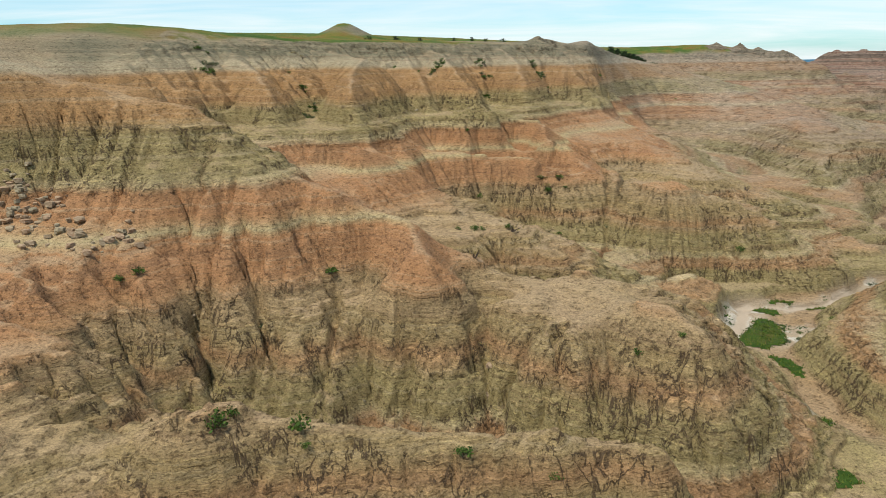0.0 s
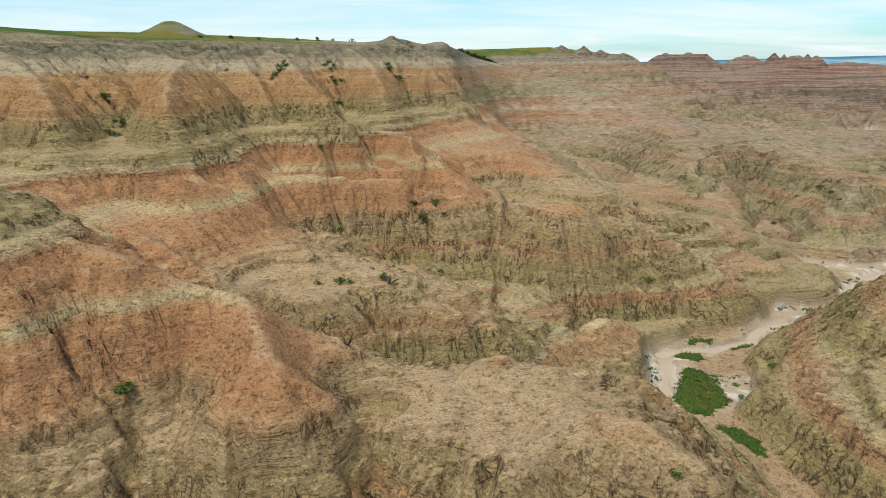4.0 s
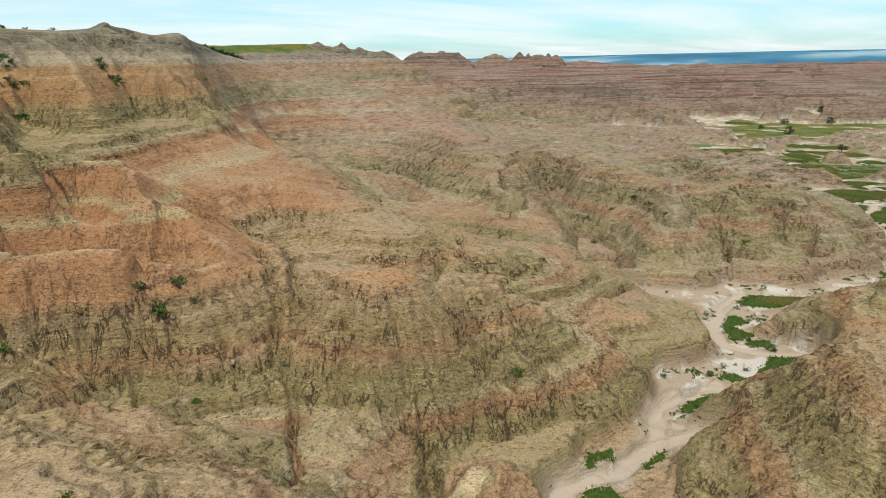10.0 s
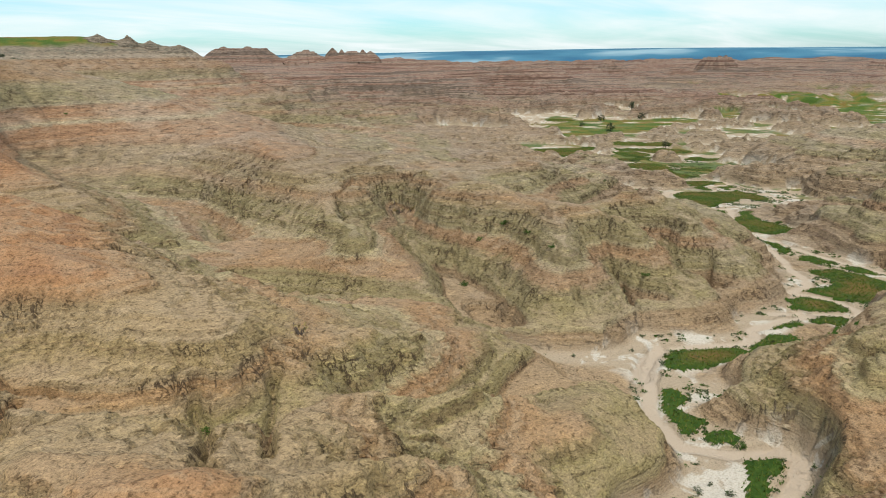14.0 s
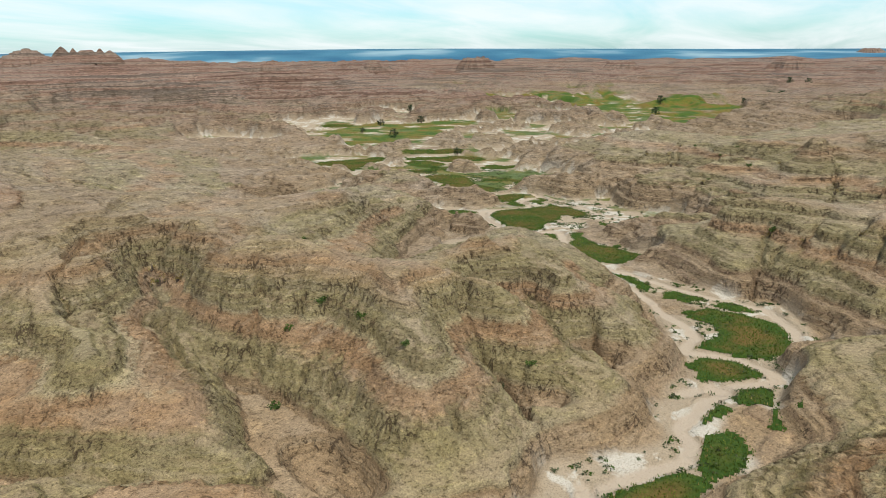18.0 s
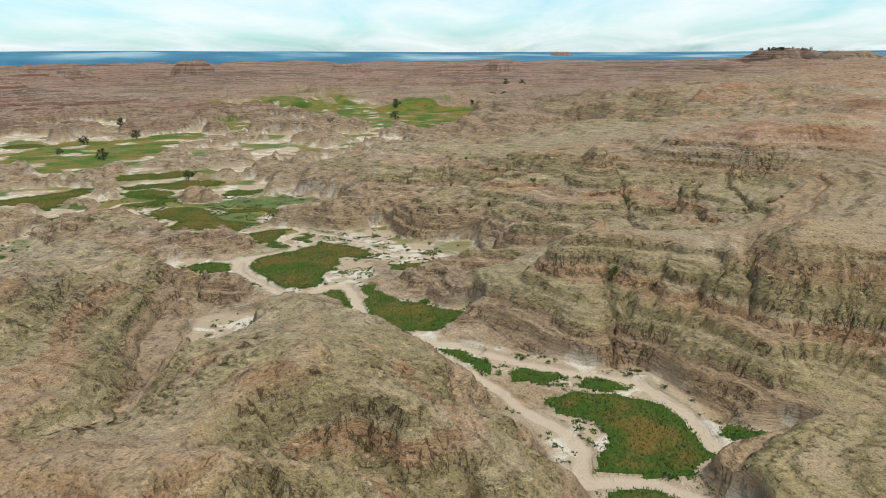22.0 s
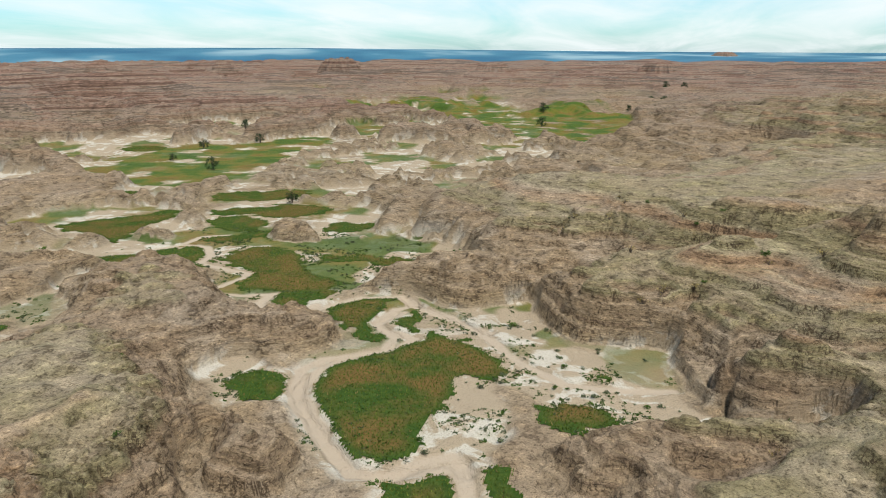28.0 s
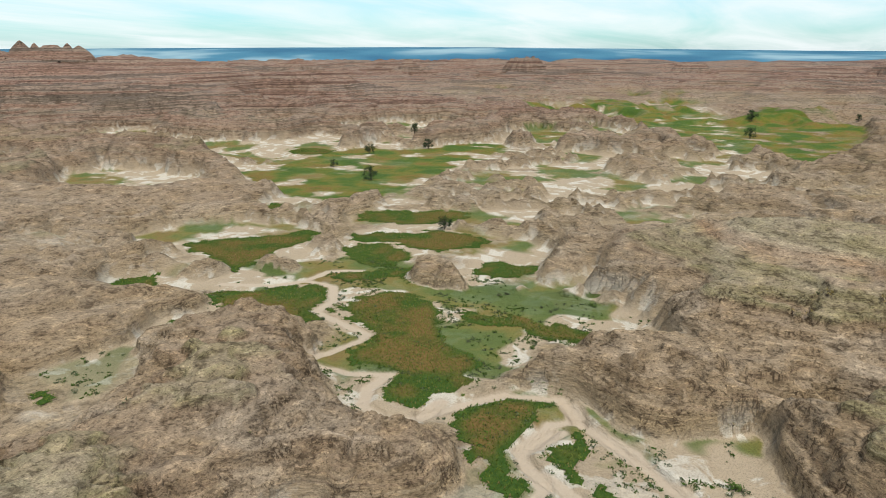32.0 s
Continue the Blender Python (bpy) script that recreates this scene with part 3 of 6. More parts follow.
SPOTS["sixth basin"] = "203.2,218.6,8 230.2,221.8,2.1 262.9,248.4,2.2 258.8,227.1,-2 220.7,199.4,1.7 219.8,207.4,-3 220,193.9,-2.8 177.6,199.1,4 192,198.5,0"
SPOTS["sixth mound"] = "234.8,235.8,4.9 256,240.1,4.5 254.2,230.6,0.5 255.3,218.8,-1.7 263.3,211.6,-2 238.6,223,-1.4 219.9,216,5.3 232.4,210.2,-2.9 216.2,218.9,5.4 224.2,231,5.7"
SPOTS["eleventh ridge"] = "286.6,212.6,-4.9 294.6,189.8,0.1 284.4,171.7,0.6 294.4,162.3,6.4 290.9,147.6,8.3 286.1,138.7,6.2 272.2,132.9,7.2 258.4,140.6,5.5 259.1,149.5,-0.1 272.4,161.6,0.6 258.2,131.9,2.4 269.7,170.3,-2.1"
SPOTS["eleventh ridge, brow"] = "362.2,156.6,8.2 315.7,140.4,13 332.9,169.9,5.3 324.1,189.3,4.7 293.7,142.7,9.8"
SPOTS["north flats"] = "263.8,288.1,-1.6 300.9,326,-3.4 257.2,243.8,2.3 258.3,239.7,4.4 288.4,263.7,-3.8 250.7,235.2,0.1 241.6,231.6,-0.2 256.6,222.7,-0.4 256.3,212.6,0.2"
SPOTS["end of the south wall"] = "287.6,216.5,-4.1 291.3,208.6,-0.2 290.2,203.6,-1.5 293,186.1,-1.5 290.1,174.9,-0.2 315,168.6,-1.1 315.8,173.2,2.5 328,197.7,-1.2 283.9,191.6,-3.9 276.4,171.2,0.6 339.1,189.7,6.2"

# the wider country: plateau, basin, far hills and plain
REGION = [
    "-500,-100,55 -400,0,58 -300,150,60 -220,260,56 -150,340,57 -100,400,59 -30,420,57 40,440,54 80,520,55 141,625,56 222,605,55",
    "-500,400,72 -300,620,74 -100,600,70 0,900,66 150,800,60",
    "100,700,55 160,690,55 240,660,50 300,700,40",
    "222,605,55 242,594,51 268,579,47 300,565,30 330,540,12",
    "125,400,38 150,470,36 165,540,34 215,540,24 260,500,12",
    "150,400,22 200,400,12 240,360,6 300,450,2 350,560,2",
    "300,400,-5 450,450,-5 600,500,-8 700,300,-11 690,170,-13 900,420,-13 1100,200,-12",
    "400,780,26 428,896,38 522,842,38 602,781,37 684,703,28 800,640,12",
    "420,600,4 520,660,6 640,560,-4 900,850,0 900,650,-8",
    "520,130,-4 515,0,4 420,-50,18 600,-100,14 820,-60,4 380,40,16",
    "300,-60,32 200,0,28 100,10,22 0,-90,30 -200,-120,44 100,-200,40 400,-300,45",
    "1500,300,4 1450,700,6 1250,1050,10 900,1350,16 500,1500,30 0,1500,55",
    "1500,-100,8 1350,-450,22 1000,-600,36 500,-700,50 0,-700,50 -600,-600,50",
    "2100,400,10 2000,1000,10 1500,1600,12 900,2100,15 2100,-500,16 1500,-1300,40",
    "4700,0,26 4500,1500,26 3500,3300,26 1500,4500,28 0,4700,50 4200,-2200,32 2500,-4000,45 0,-4700,55 -4700,0,60 -3500,3500,60 -3500,-3500,55",
]


class Surface:
    """A smooth sheet through spot heights and lines: multiquadric interpolation."""

    def __init__(self, lines, spacing, soft, merge, give=0.3, spots=()):
        pts = []
        for a in lines:
            for p, q in zip(a[:-1], a[1:]):
                n = max(1, int(round(np.hypot(*(q - p)[:2]) / spacing)))
                pts += [p + (q - p) * k / n for k in range(n)]
            pts.append(a[-1])
        if len(spots):
            spots = np.asarray(spots)
            pts = [p for p in pts if np.min(np.hypot(*(spots[:, :2] - p[:2]).T)) > 4.0]
        kept = list(spots)
        for p in pts:
            if not kept or np.min(np.hypot(*(np.array(kept)[:, :2] - p[:2]).T)) > merge:
                kept.append(p)
        self.p, self.c = np.array(kept), soft
        n = len(kept)
        k = np.ones((n + 1, n + 1))
        k[:n, :n] = self.kernel(self.p[:, :2], self.p) - np.eye(n) * give
        k[n, n] = 0
        self.w = np.linalg.solve(k, np.append(self.p[:, 2], 0))

    def kernel(self, at, p):
        return np.sqrt((at[:, None, 0] - p[None, :, 0]) ** 2 + (at[:, None, 1] - p[None, :, 1]) ** 2 + self.c ** 2)

    def __call__(self, x, y):
        """Heights, and the distance to the nearest point of a line."""
        at = np.stack([x.ravel(), y.ravel()], 1)
        z, d = np.empty(len(at)), np.empty(len(at))
        for s in range(0, len(at), 8000):
            k = self.kernel(at[s:s + 8000], self.p)
            z[s:s + 8000] = k @ self.w[:-1] + self.w[-1]
            d[s:s + 8000] = k.min(1)
        return z.reshape(x.shape), d.reshape(x.shape)


near_land = Surface([triples(v) for v in LINES.values()], 5.0, 1.0, 1.6, 0.12, np.vstack([triples(v) for v in SPOTS.values()]))
wide_land = Surface([triples(v) for v in REGION], 60.0, 30.0, 20.0)
FLOOR = np.array([(-100, 6), (0, 4), (40, 2.8), (60, 2), (90, 0.6), (130, 0), (160, -1.3), (200, -1.5), (230, -2.2), (260, -4), (280, -5.2), (310, -6.2), (370, -6.2),
                  (530, -8.8), (690, -13), (1500, -16)])


def polyline_distance(x, y, pts):
    best = np.full(x.shape, 1e9)
    for p, q in zip(pts[:-1], pts[1:]):
        d = q - p
        t = np.clip(((x - p[0]) * d[0] + (y - p[1]) * d[1]) / (d @ d), 0, 1)
        best = np.minimum(best, np.hypot(x - p[0] - t * d[0], y - p[1] - t * d[1]))
    return best


# narrow gullies and slots that cut the faces: x, y
SLOTS = [np.array([[float(v) for v in p.split(",")] for p in s.split()]) for s in (
    "-26.4,63.7 -24.0,60.1 -17.7,46.5",
    "-27.6,73.9 -25.3,69.2 -23.7,65.1 -21.4,62.2 -20.7,60.8",
    "-24.2,82.1 -21.9,76.0 -19.3,71.0 -18.5,68.5 -17.7,66.0 -16.9,63.2 -12.4,48.4",
    "-13.1,79.4 -12.1,70.6 -12.3,67.0 -12.9,64.6 -12.9,63.1",
    "-18.2,83.1 -16.8,80.7 -14.5,78.9",
    "-36.6,71.8 -33.7,70.4 -31.1,68.2 -27.6,66.0",
    "-14.6,69.7 -12.4,67.0",
    "-3.0,70.0 -3.3,68.7 -3.9,65.0 -3.2,60.4",
    "11.4,67.9 10.6,63.4 9.4,60.8",
    "6.5,66.9 4.7,63.0",
    "3.9,78.0 2.1,67.8",
    "4.6,76.3 3.8,69.8",
    "6.9,67.0 5.6,64.6",
    "6.0,148.1 7.3,144.3",
    "18.8,139.5 19.6,143.3 26.1,163.0",
    "31.4,132.3 30.8,136.4 32.2,140.4",
    "35.0,108.9 41.2,128.2",
    "36.9,178.0 37.5,169.2 42.9,169.7",
    "-40.5,129.4 -36.0,122.2",
    "24.2,112.9 30.8,131.8 31.6,136.1 31.6,138.5 32.8,140.6",
    "17.4,138.4 18.9,141.4 19.3,143.5 21.6,144.3",
    "40.1,124.6 41.3,127.4 41.8,129.7",
    "35.0,110.4 41.1,122.5 41.4,125.0",
    "6.5,147.3 6.5,144.8 6.4,141.3",
    "131.1,156.2 136.6,163.2 142.3,167.4",
    "145.1,152.2 151.3,158.1",
    "35.7,177.9 41.0,170.9 45.9,163.5",
    "34.9,127.6 38.0,132.9",
    "49.6,122.5 48.3,126.6",
    "52.6,123.6 52.1,126.4",
    "115.4,191.8 124.4,203.7 131.5,212.4 138.6,222.8",
    "119.5,175.0 125.5,175.3 127.1,174.8",
    "126.2,152.7 134.8,159.0 136.0,162.4 140.1,166.3 142.3,168.9",
    "140.1,149.1 144.6,153.3 150.6,157.4 156.9,162.8",
    "122.3,187.5 125.6,189.7 132.7,193.8",
    "117.8,157.3 122.2,159.7",
    "144.5,147.2 154.2,152.4",
    "111.0,242.2 117.4,249.1 121.9,249.9",
    "112.1,205.9 119.1,217.2 131.6,228.2",
    "191.8,131.8 198.6,131.3 203.9,130.8 208.1,130.8",
    "196.4,129.5 202.7,128.3",
    "196.7,125.9 200.6,124.4 203.5,124.2",
    "204.2,123.1 208.9,121.4",
    "193.6,120.3 199.2,118.7",
    "189.5,114.9 194.8,113.1 197.2,112.3 199.0,110.9",
    "249.8,118.4 266.8,115.9 284.3,115.1",
    "263.3,105.3 273.3,103.5",
    "243.7,95.2 262.7,91.7 279.2,89.8",
    "274.4,151.9 280.7,149.1",
    "249.3,103.8 266.7,100.9",
    "318.7,161.9 332.8,164.3",
    "321.2,165.4 333.1,164.7",
    "317.3,176.4 323.0,177.8",
    "249.3,147.7 261.8,144.9",
    "273.4,152.9 280.9,150.0",
    "319.7,177.9 327.2,175.0",
    "320.5,165.7 333.0,164.1",
    "34.2,140.8 35.5,142.8 43.0,163.1",
    "46.3,136.5 56.0,156.6",
    "122.8,202.6 127.1,209.3",
    "51.0,137.8 64.6,158.5",
    "32.1,140.1 33.7,143.4 35.1,156.7",
)]


def near_line(x, y, line, reach):
    m = (x > line[:, 0].min() - reach) & (x < line[:, 0].max() + reach) & (y > line[:, 1].min() - reach) & (y < line[:, 1].max() + reach)
    return m


def cut_lines(x, y, z, lines, width, depth, wobble, seed):
    """V-shaped cuts (depth > 0) or raised edges (depth < 0) along lines."""
    wx, wy = wobble * gnoise(x / (4 * width), y / (4 * width), seed), wobble * gnoise(x / (4 * width), y / (4 * width), seed + 1)
    most = np.zeros_like(z)
    for line in lines:
        m = near_line(x, y, line, 2 * width)
        if m.any():
            d = polyline_distance(x[m] + wx[m], y[m] + wy[m], line[:, :2])
            most[m] = np.maximum(most[m], np.clip(1 - d / width, 0, 1))
    return z - depth * most


def inside(x, y, poly):
    c = np.zeros(x.shape, bool)
    for p, q in zip(poly, np.roll(poly, -1, 0)):
        if p[1] != q[1]:
            c ^= ((p[1] > y) != (q[1] > y)) & (x < (q[0] - p[0]) * (y - p[1]) / (q[1] - p[1]) + p[0])
    return c


def terrace(z, step, lo=0.3, hi=0.7):
    k = np.floor(z / step)
    return (k + sstep(z / step - k, lo, hi)) * step


def country(x, y):
    """Height before erosion, and how much the drawn plan counts."""
    zw, _ = wide_land(x, y)
    r = np.hypot(x - 100, y - 100)
    ridged = 1 - np.abs(fbm(x + 900, y, 130, 5, 41, 0.55))
    hills = (ridged - 0.66) * 30 + 5 * (0.3 - np.abs(fbm(x, y, 46, 3, 45, 0.55)))
    amp = sstep(r, 200, 380) * (1 - sstep(r, 1700, 2100))
    low = sstep(zw, 44, 26)                                  # no hills on the plateau
    flats = sstep(fbm(x, y, 420, 2, 77), -0.05, 0.4)         # broad flats between the hills
    hills = hills * (1 - 0.6 * flats * (1 - sstep(r, 900, 1300)))
    zfar = zw + amp * low * hills
    step = 3.4 + 0.8 * gnoise(x / 300, y / 300, 19)
    t = zfar + 0.8 * gnoise(x / 40, y / 40, 20)
    zfar = np.where(zw > 48, zfar, zfar + 0.9 * low * amp * (terrace(t, step, 0.38, 0.62) - t))
    zn, d = np.zeros_like(x), np.full(x.shape, 1e9)
    m = (x > -260) & (x < 560) & (y > -80) & (y < 520)
    if m.any():
        zn[m], d[m] = near_land(x[m], y[m])
    w = 1 - sstep(d, 22, 80)
    z = zfar * (1 - w) + zn * w
    z = z + 8.5 * np.exp(-((x + 60) / 13) ** 2 - ((y - 455) / 22) ** 2)      # a grassy knoll on the plateau
    return z, w


def box_blur(a, n):
    for axis in (0, 1):
        pad = [(0, 0), (0, 0)]
        pad[axis] = (n + 1, n)
        c = np.cumsum(np.pad(a, pad, mode="edge"), axis=axis)
        size = a.shape[axis]
        hi = np.take(c, np.arange(2 * n + 1, 2 * n + 1 + size), axis=axis)
        lo = np.take(c, np.arange(0, size), axis=axis)
        a = (hi - lo) / (2 * n + 1)
    return a


def erode(z, dx, rounds, k, keep, power=0.45, cap=0.6, creep=0.12, reach=12.0, slots=0.0):
    """Rain: water runs to the lowest neighbour, gathers, and cuts the slope."""
    start = z.copy()
    ny, nx = z.shape
    index = np.arange(ny * nx).reshape(ny, nx)
    rng = np.random.default_rng(7)
    for turn in range(rounds):
        held = z
        z = z + rng.normal(0, 0.10 * dx, z.shape)          # rough ground leads the water astray
        best, to = np.zeros_like(z), index.copy()
        for sy, sx in ((0, 1), (0, -1), (1, 0), (-1, 0), (1, 1), (1, -1), (-1, 1), (-1, -1)):
            ys, yd = slice(max(sy, 0), ny + min(sy, 0)), slice(max(-sy, 0), ny + min(-sy, 0))
            xs, xd = slice(max(sx, 0), nx + min(sx, 0)), slice(max(-sx, 0), nx + min(-sx, 0))
            s = (z[yd, xd] - z[ys, xs]) / (dx * math.hypot(sy, sx))
            up = s > best[yd, xd]
            best[yd, xd][up] = s[up]
            to[yd, xd][up] = index[ys, xs][up]
        order = np.argsort(-z, axis=None, kind="stable").tolist()
        flow, target = [1.0] * (ny * nx), to.ravel().tolist()
        for i in order:
            j = target[i]
            if j != i:
                flow[j] += flow[i]
        flow = np.array(flow).reshape(ny, nx) * dx * dx
        cut = np.minimum(k * flow ** power * np.clip(best, 0, 1.4), cap * best * dx) * keep
        z = held - cut
        z = z + creep * (box_blur(z, 1) - z) * keep
    if slots:
        # narrow slots where much water has run down a steep face
        z = z - slots * keep * sstep(np.log(flow), 1.6, 4.6) * sstep(best, 0.35, 0.8) * sstep(gnoise(index % nx * dx / 6, index // nx * dx / 6, 91), -0.6, 0.2)
    n = max(2, int(round(reach / dx)))
    return z + box_blur(box_blur(start - z, n), n // 2) * np.clip(keep, 0, 1)


def ledges(x, y, z):
    """Harder beds stand out as small ledges."""
    a = sstep(gnoise(x / 19, y / 19, 5) + 0.6 * gnoise(x / 3.5, y / 3.5, 4), -0.7, 0.4)
    ph = 0.5 * gnoise(x / 45, y / 45, 6) + 0.12 * gnoise(x / 5, y / 5, 8)
    t = z + ph
    big = terrace(t + 0.35 * np.sin(t * 0.9), 2.1, 0.32, 0.62) - (t + 0.35 * np.sin(t * 0.9))
    small = terrace(t * 1.0 + 0.13 * np.sin(t * 3.1), 0.8, 0.32, 0.55) - (t + 0.13 * np.sin(t * 3.1))
    a = a * (1 - 0.75 * np.maximum(sstep(t, 18.5, 20) * sstep(t, 28.4, 27.2), sstep(t, 35, 36.5)))
    return z + a * ((0.40 + 0.3 * sstep(x, 150, 200)) * big + 0.7 * small)


WASH = [np.array([[float(v) for v in p.split(",")] for p in s.split()]) for s in (
    "39.5,95.3 42.2,99.5 45.4,103.1 47.5,107.6 49.5,112.2 52.0,112.9 57.6,112.7 61.1,113.7 66.0,115.3 70.2,119.0 74.8,120.7 83.8,121.4",
    "48.8,111.9 51.0,113.3 56.5,112.1 59.7,113.7 64.0,114.6 67.7,114.0 71.0,112.9",
    "70.0,115.9 69.1,119.3 72.0,121.0 77.0,121.9 82.8,119.7 86.7,118.5",
    "78.9,121.4 82.4,121.0 86.6,116.8 89.7,117.6 97.4,118.0 101.5,119.3 101.9,121.1 98.0,125.3 95.9,129.1 96.9,131.1 101.8,136.4 111.9,141.6 120.4,144.7",
    "109.1,141.6 114.8,143.8 119.1,144.3 122.8,141.6 127.0,138.2 129.8,135.9 134.0,136.0 136.8,137.6 146.8,135.0 150.1,133.3 151.5,135.0 146.8,138.8",
    "150.3,135.0 153.3,131.2 156.4,127.2 159.1,128.1 162.5,132.3 162.7,136.4 162.0,140.6 168.2,139.2 172.5,140.7 177.6,144.9 183.6,148.7 191.3,155.1 197.8,162.1",
    "197.6,153.8 192.2,145.6 188.9,137.4 187.1,129.7 178.3,125.0 169.4,124.0 171.8,113.9",
    "196.9,152.0 198.5,155.4 200.1,160.2 200.7,165.2 200.7,170.8 203.5,172.6 208.9,171.6 219.6,174.6 228.0,177.9 225.5,182.0 222.8,188.7 231.6,197.9 239.0,204.1 248.1,207.3 253.5,206.2 260.1,198.4 266.2,198.5 272.4,204.0 280.1,201.8",
    "227.2,176.8 229.8,179.4 227.4,182.7 224.4,185.0 223.7,189.4 228.7,194.4 236.5,200.6 241.1,204.1 250.8,205.1 255.3,202.4 260.8,197.7 266.7,195.2 269.9,201.9 272.5,204.5 281.6,203.8 284.4,200.7 288.8,205.0 286.5,212.7 274.8,219.6",
    "284.4,200.7 279.9,192.1 269.8,182.6 260.8,176.4 254.0,168.8 254.3,160.9 256.4,153.9",
    "279.5,219.4 272.9,220.0 270.8,223.2 272.7,228.2 277.8,230.9 283.8,230.9 280.6,236.1 279.9,245.6 283.1,244.8 293.1,243.0 295.9,243.8 300.6,259.2 307.9,260.8 315.2,266.6 315.3,274.4 322.7,274.0 327.2,267.8",
    "288.3,203.4 283.2,199.2 279.0,193.5 275.4,187.3 273.5,183.8",
    "315.3,274.4 308.5,278.1 303.4,286.2 300.3,294.8 290.5,295.2",
)]

# pale bare flats beside the wash
FLATS = [np.array([[float(v) for v in p.split(",")] for p in s.split()]) for s in (
    "55.1,109.4 56.0,104.7 53.2,95.6 49.0,91.9 48.9,94.0 51.7,99.6 54.5,106.6",
    "55.3,106.9 57.0,102.6 51.9,94.2 48.5,93.0",
    "75.1,123.9 81.9,126.2 93.1,126.7 99.0,125.4 90.7,121.3 83.5,120.3",
    "77.6,127.9 86.0,128.2 94.8,123.7 92.2,121.2 88.0,123.4 81.1,122.1 75.2,124.6",
    "109.3,135.7 116.7,132.9 107.5,127.7 106.2,132.4",
    "105.5,155.2 106.5,149.6 112.6,143.9 119.8,145.3 124.8,142.3 123.9,146.7 124.2,152.0 114.8,148.2",
    "140.3,142.2 145.9,139.7 137.2,136.9 135.7,140.0",
    "111.9,171.4 109.9,166.7 100.9,161.8 101.0,155.9 109.6,144.7 117.9,145.2 122.8,141.6 133.1,137.5 129.8,141.5 124.0,147.3 111.5,145.4 107.6,156.5 104.3,162.1",
    "198.9,197.7 207.9,194.7 207.6,187.2 188.3,186.0 184.1,190.8",
    "231.1,181.1 253.6,179.0 242.5,165.5 268.4,158.3 270.1,167.9 281.4,179.6 269.9,184.1",
    "189.5,156.8 180.9,150.3 182.6,153.1",
    "197.3,199.2 208.9,200.4 211.8,194.2 210.2,187.6 203.2,187.9 198.6,186.8 193.8,192.8 194.3,198.1",
    "246.7,220.5 252.2,217.8 239.0,204.6 235.5,210.8 240.5,218.3",
    "258.4,178.0 265.2,170.0 272.8,158.9 273.6,151.9 253.9,154.6 244.0,158.5 242.2,149.2 255.0,129.5 242.2,136.6 241.2,158.4 248.4,174.4",
    "228.4,183.6 244.3,183.6 251.1,179.9 242.4,173.6 234.2,174.2 228.9,178.5",
    "265.2,178.9 262.9,169.6 270.7,161.2 273.5,152.2 254.4,154.0 245.8,146.9 250.0,133.1 244.8,130.4 239.0,132.1 241.5,141.3 239.2,154.1 241.7,160.6 251.9,168.6 248.2,174.4",
    "282.3,184.0 294.7,178.3 277.8,177.0 270.4,180.8",
    "261.9,272.0 277.6,277.5 257.8,261.7 246.4,257.6",
    "320.5,247.9 316.8,230.6 328.4,207.4 316.9,201.5 311.3,213.8 299.4,220.4 308.4,232.8",
    "267.0,273.7 282.5,281.9 289.1,271.4 285.9,265.2 274.5,272.1 260.7,266.3 254.2,268.6 244.6,258.0 244.8,263.3 259.3,276.5",
    "320.1,246.7 318.4,232.8 325.1,217.7 321.9,205.7 319.0,195.1 311.6,185.7 311.9,193.6 311.8,212.8 301.4,229.7 311.1,236.3",
    "357.9,251.0 371.4,244.2 361.5,234.0 348.5,237.5",
    "371.7,452.5 400.0,437.0 388.7,374.7 362.7,374.6 351.7,414.6",
    "461,450 555,468 570,418 502,424 479,460",
    "286.0,184.7 292.6,182.3 292.8,176.2 277.5,177.3 280.5,183.8",
    "240.6,223.8 251.3,219.9 247.1,210.2 235.4,210.8 232.7,213.9 238.3,216.0",
    "314.5,338.8 332.3,338.4 342.7,327.0 321.0,325.0",
)]

VALLEY = [triples(s) for s in ("300,215,0 340,245,0 372,285,0 430,337,0 500,385,0 600,425,0 680,440,0", "430,337,0 520,330,0 640,300,0 800,245,0 1000,160,0")]

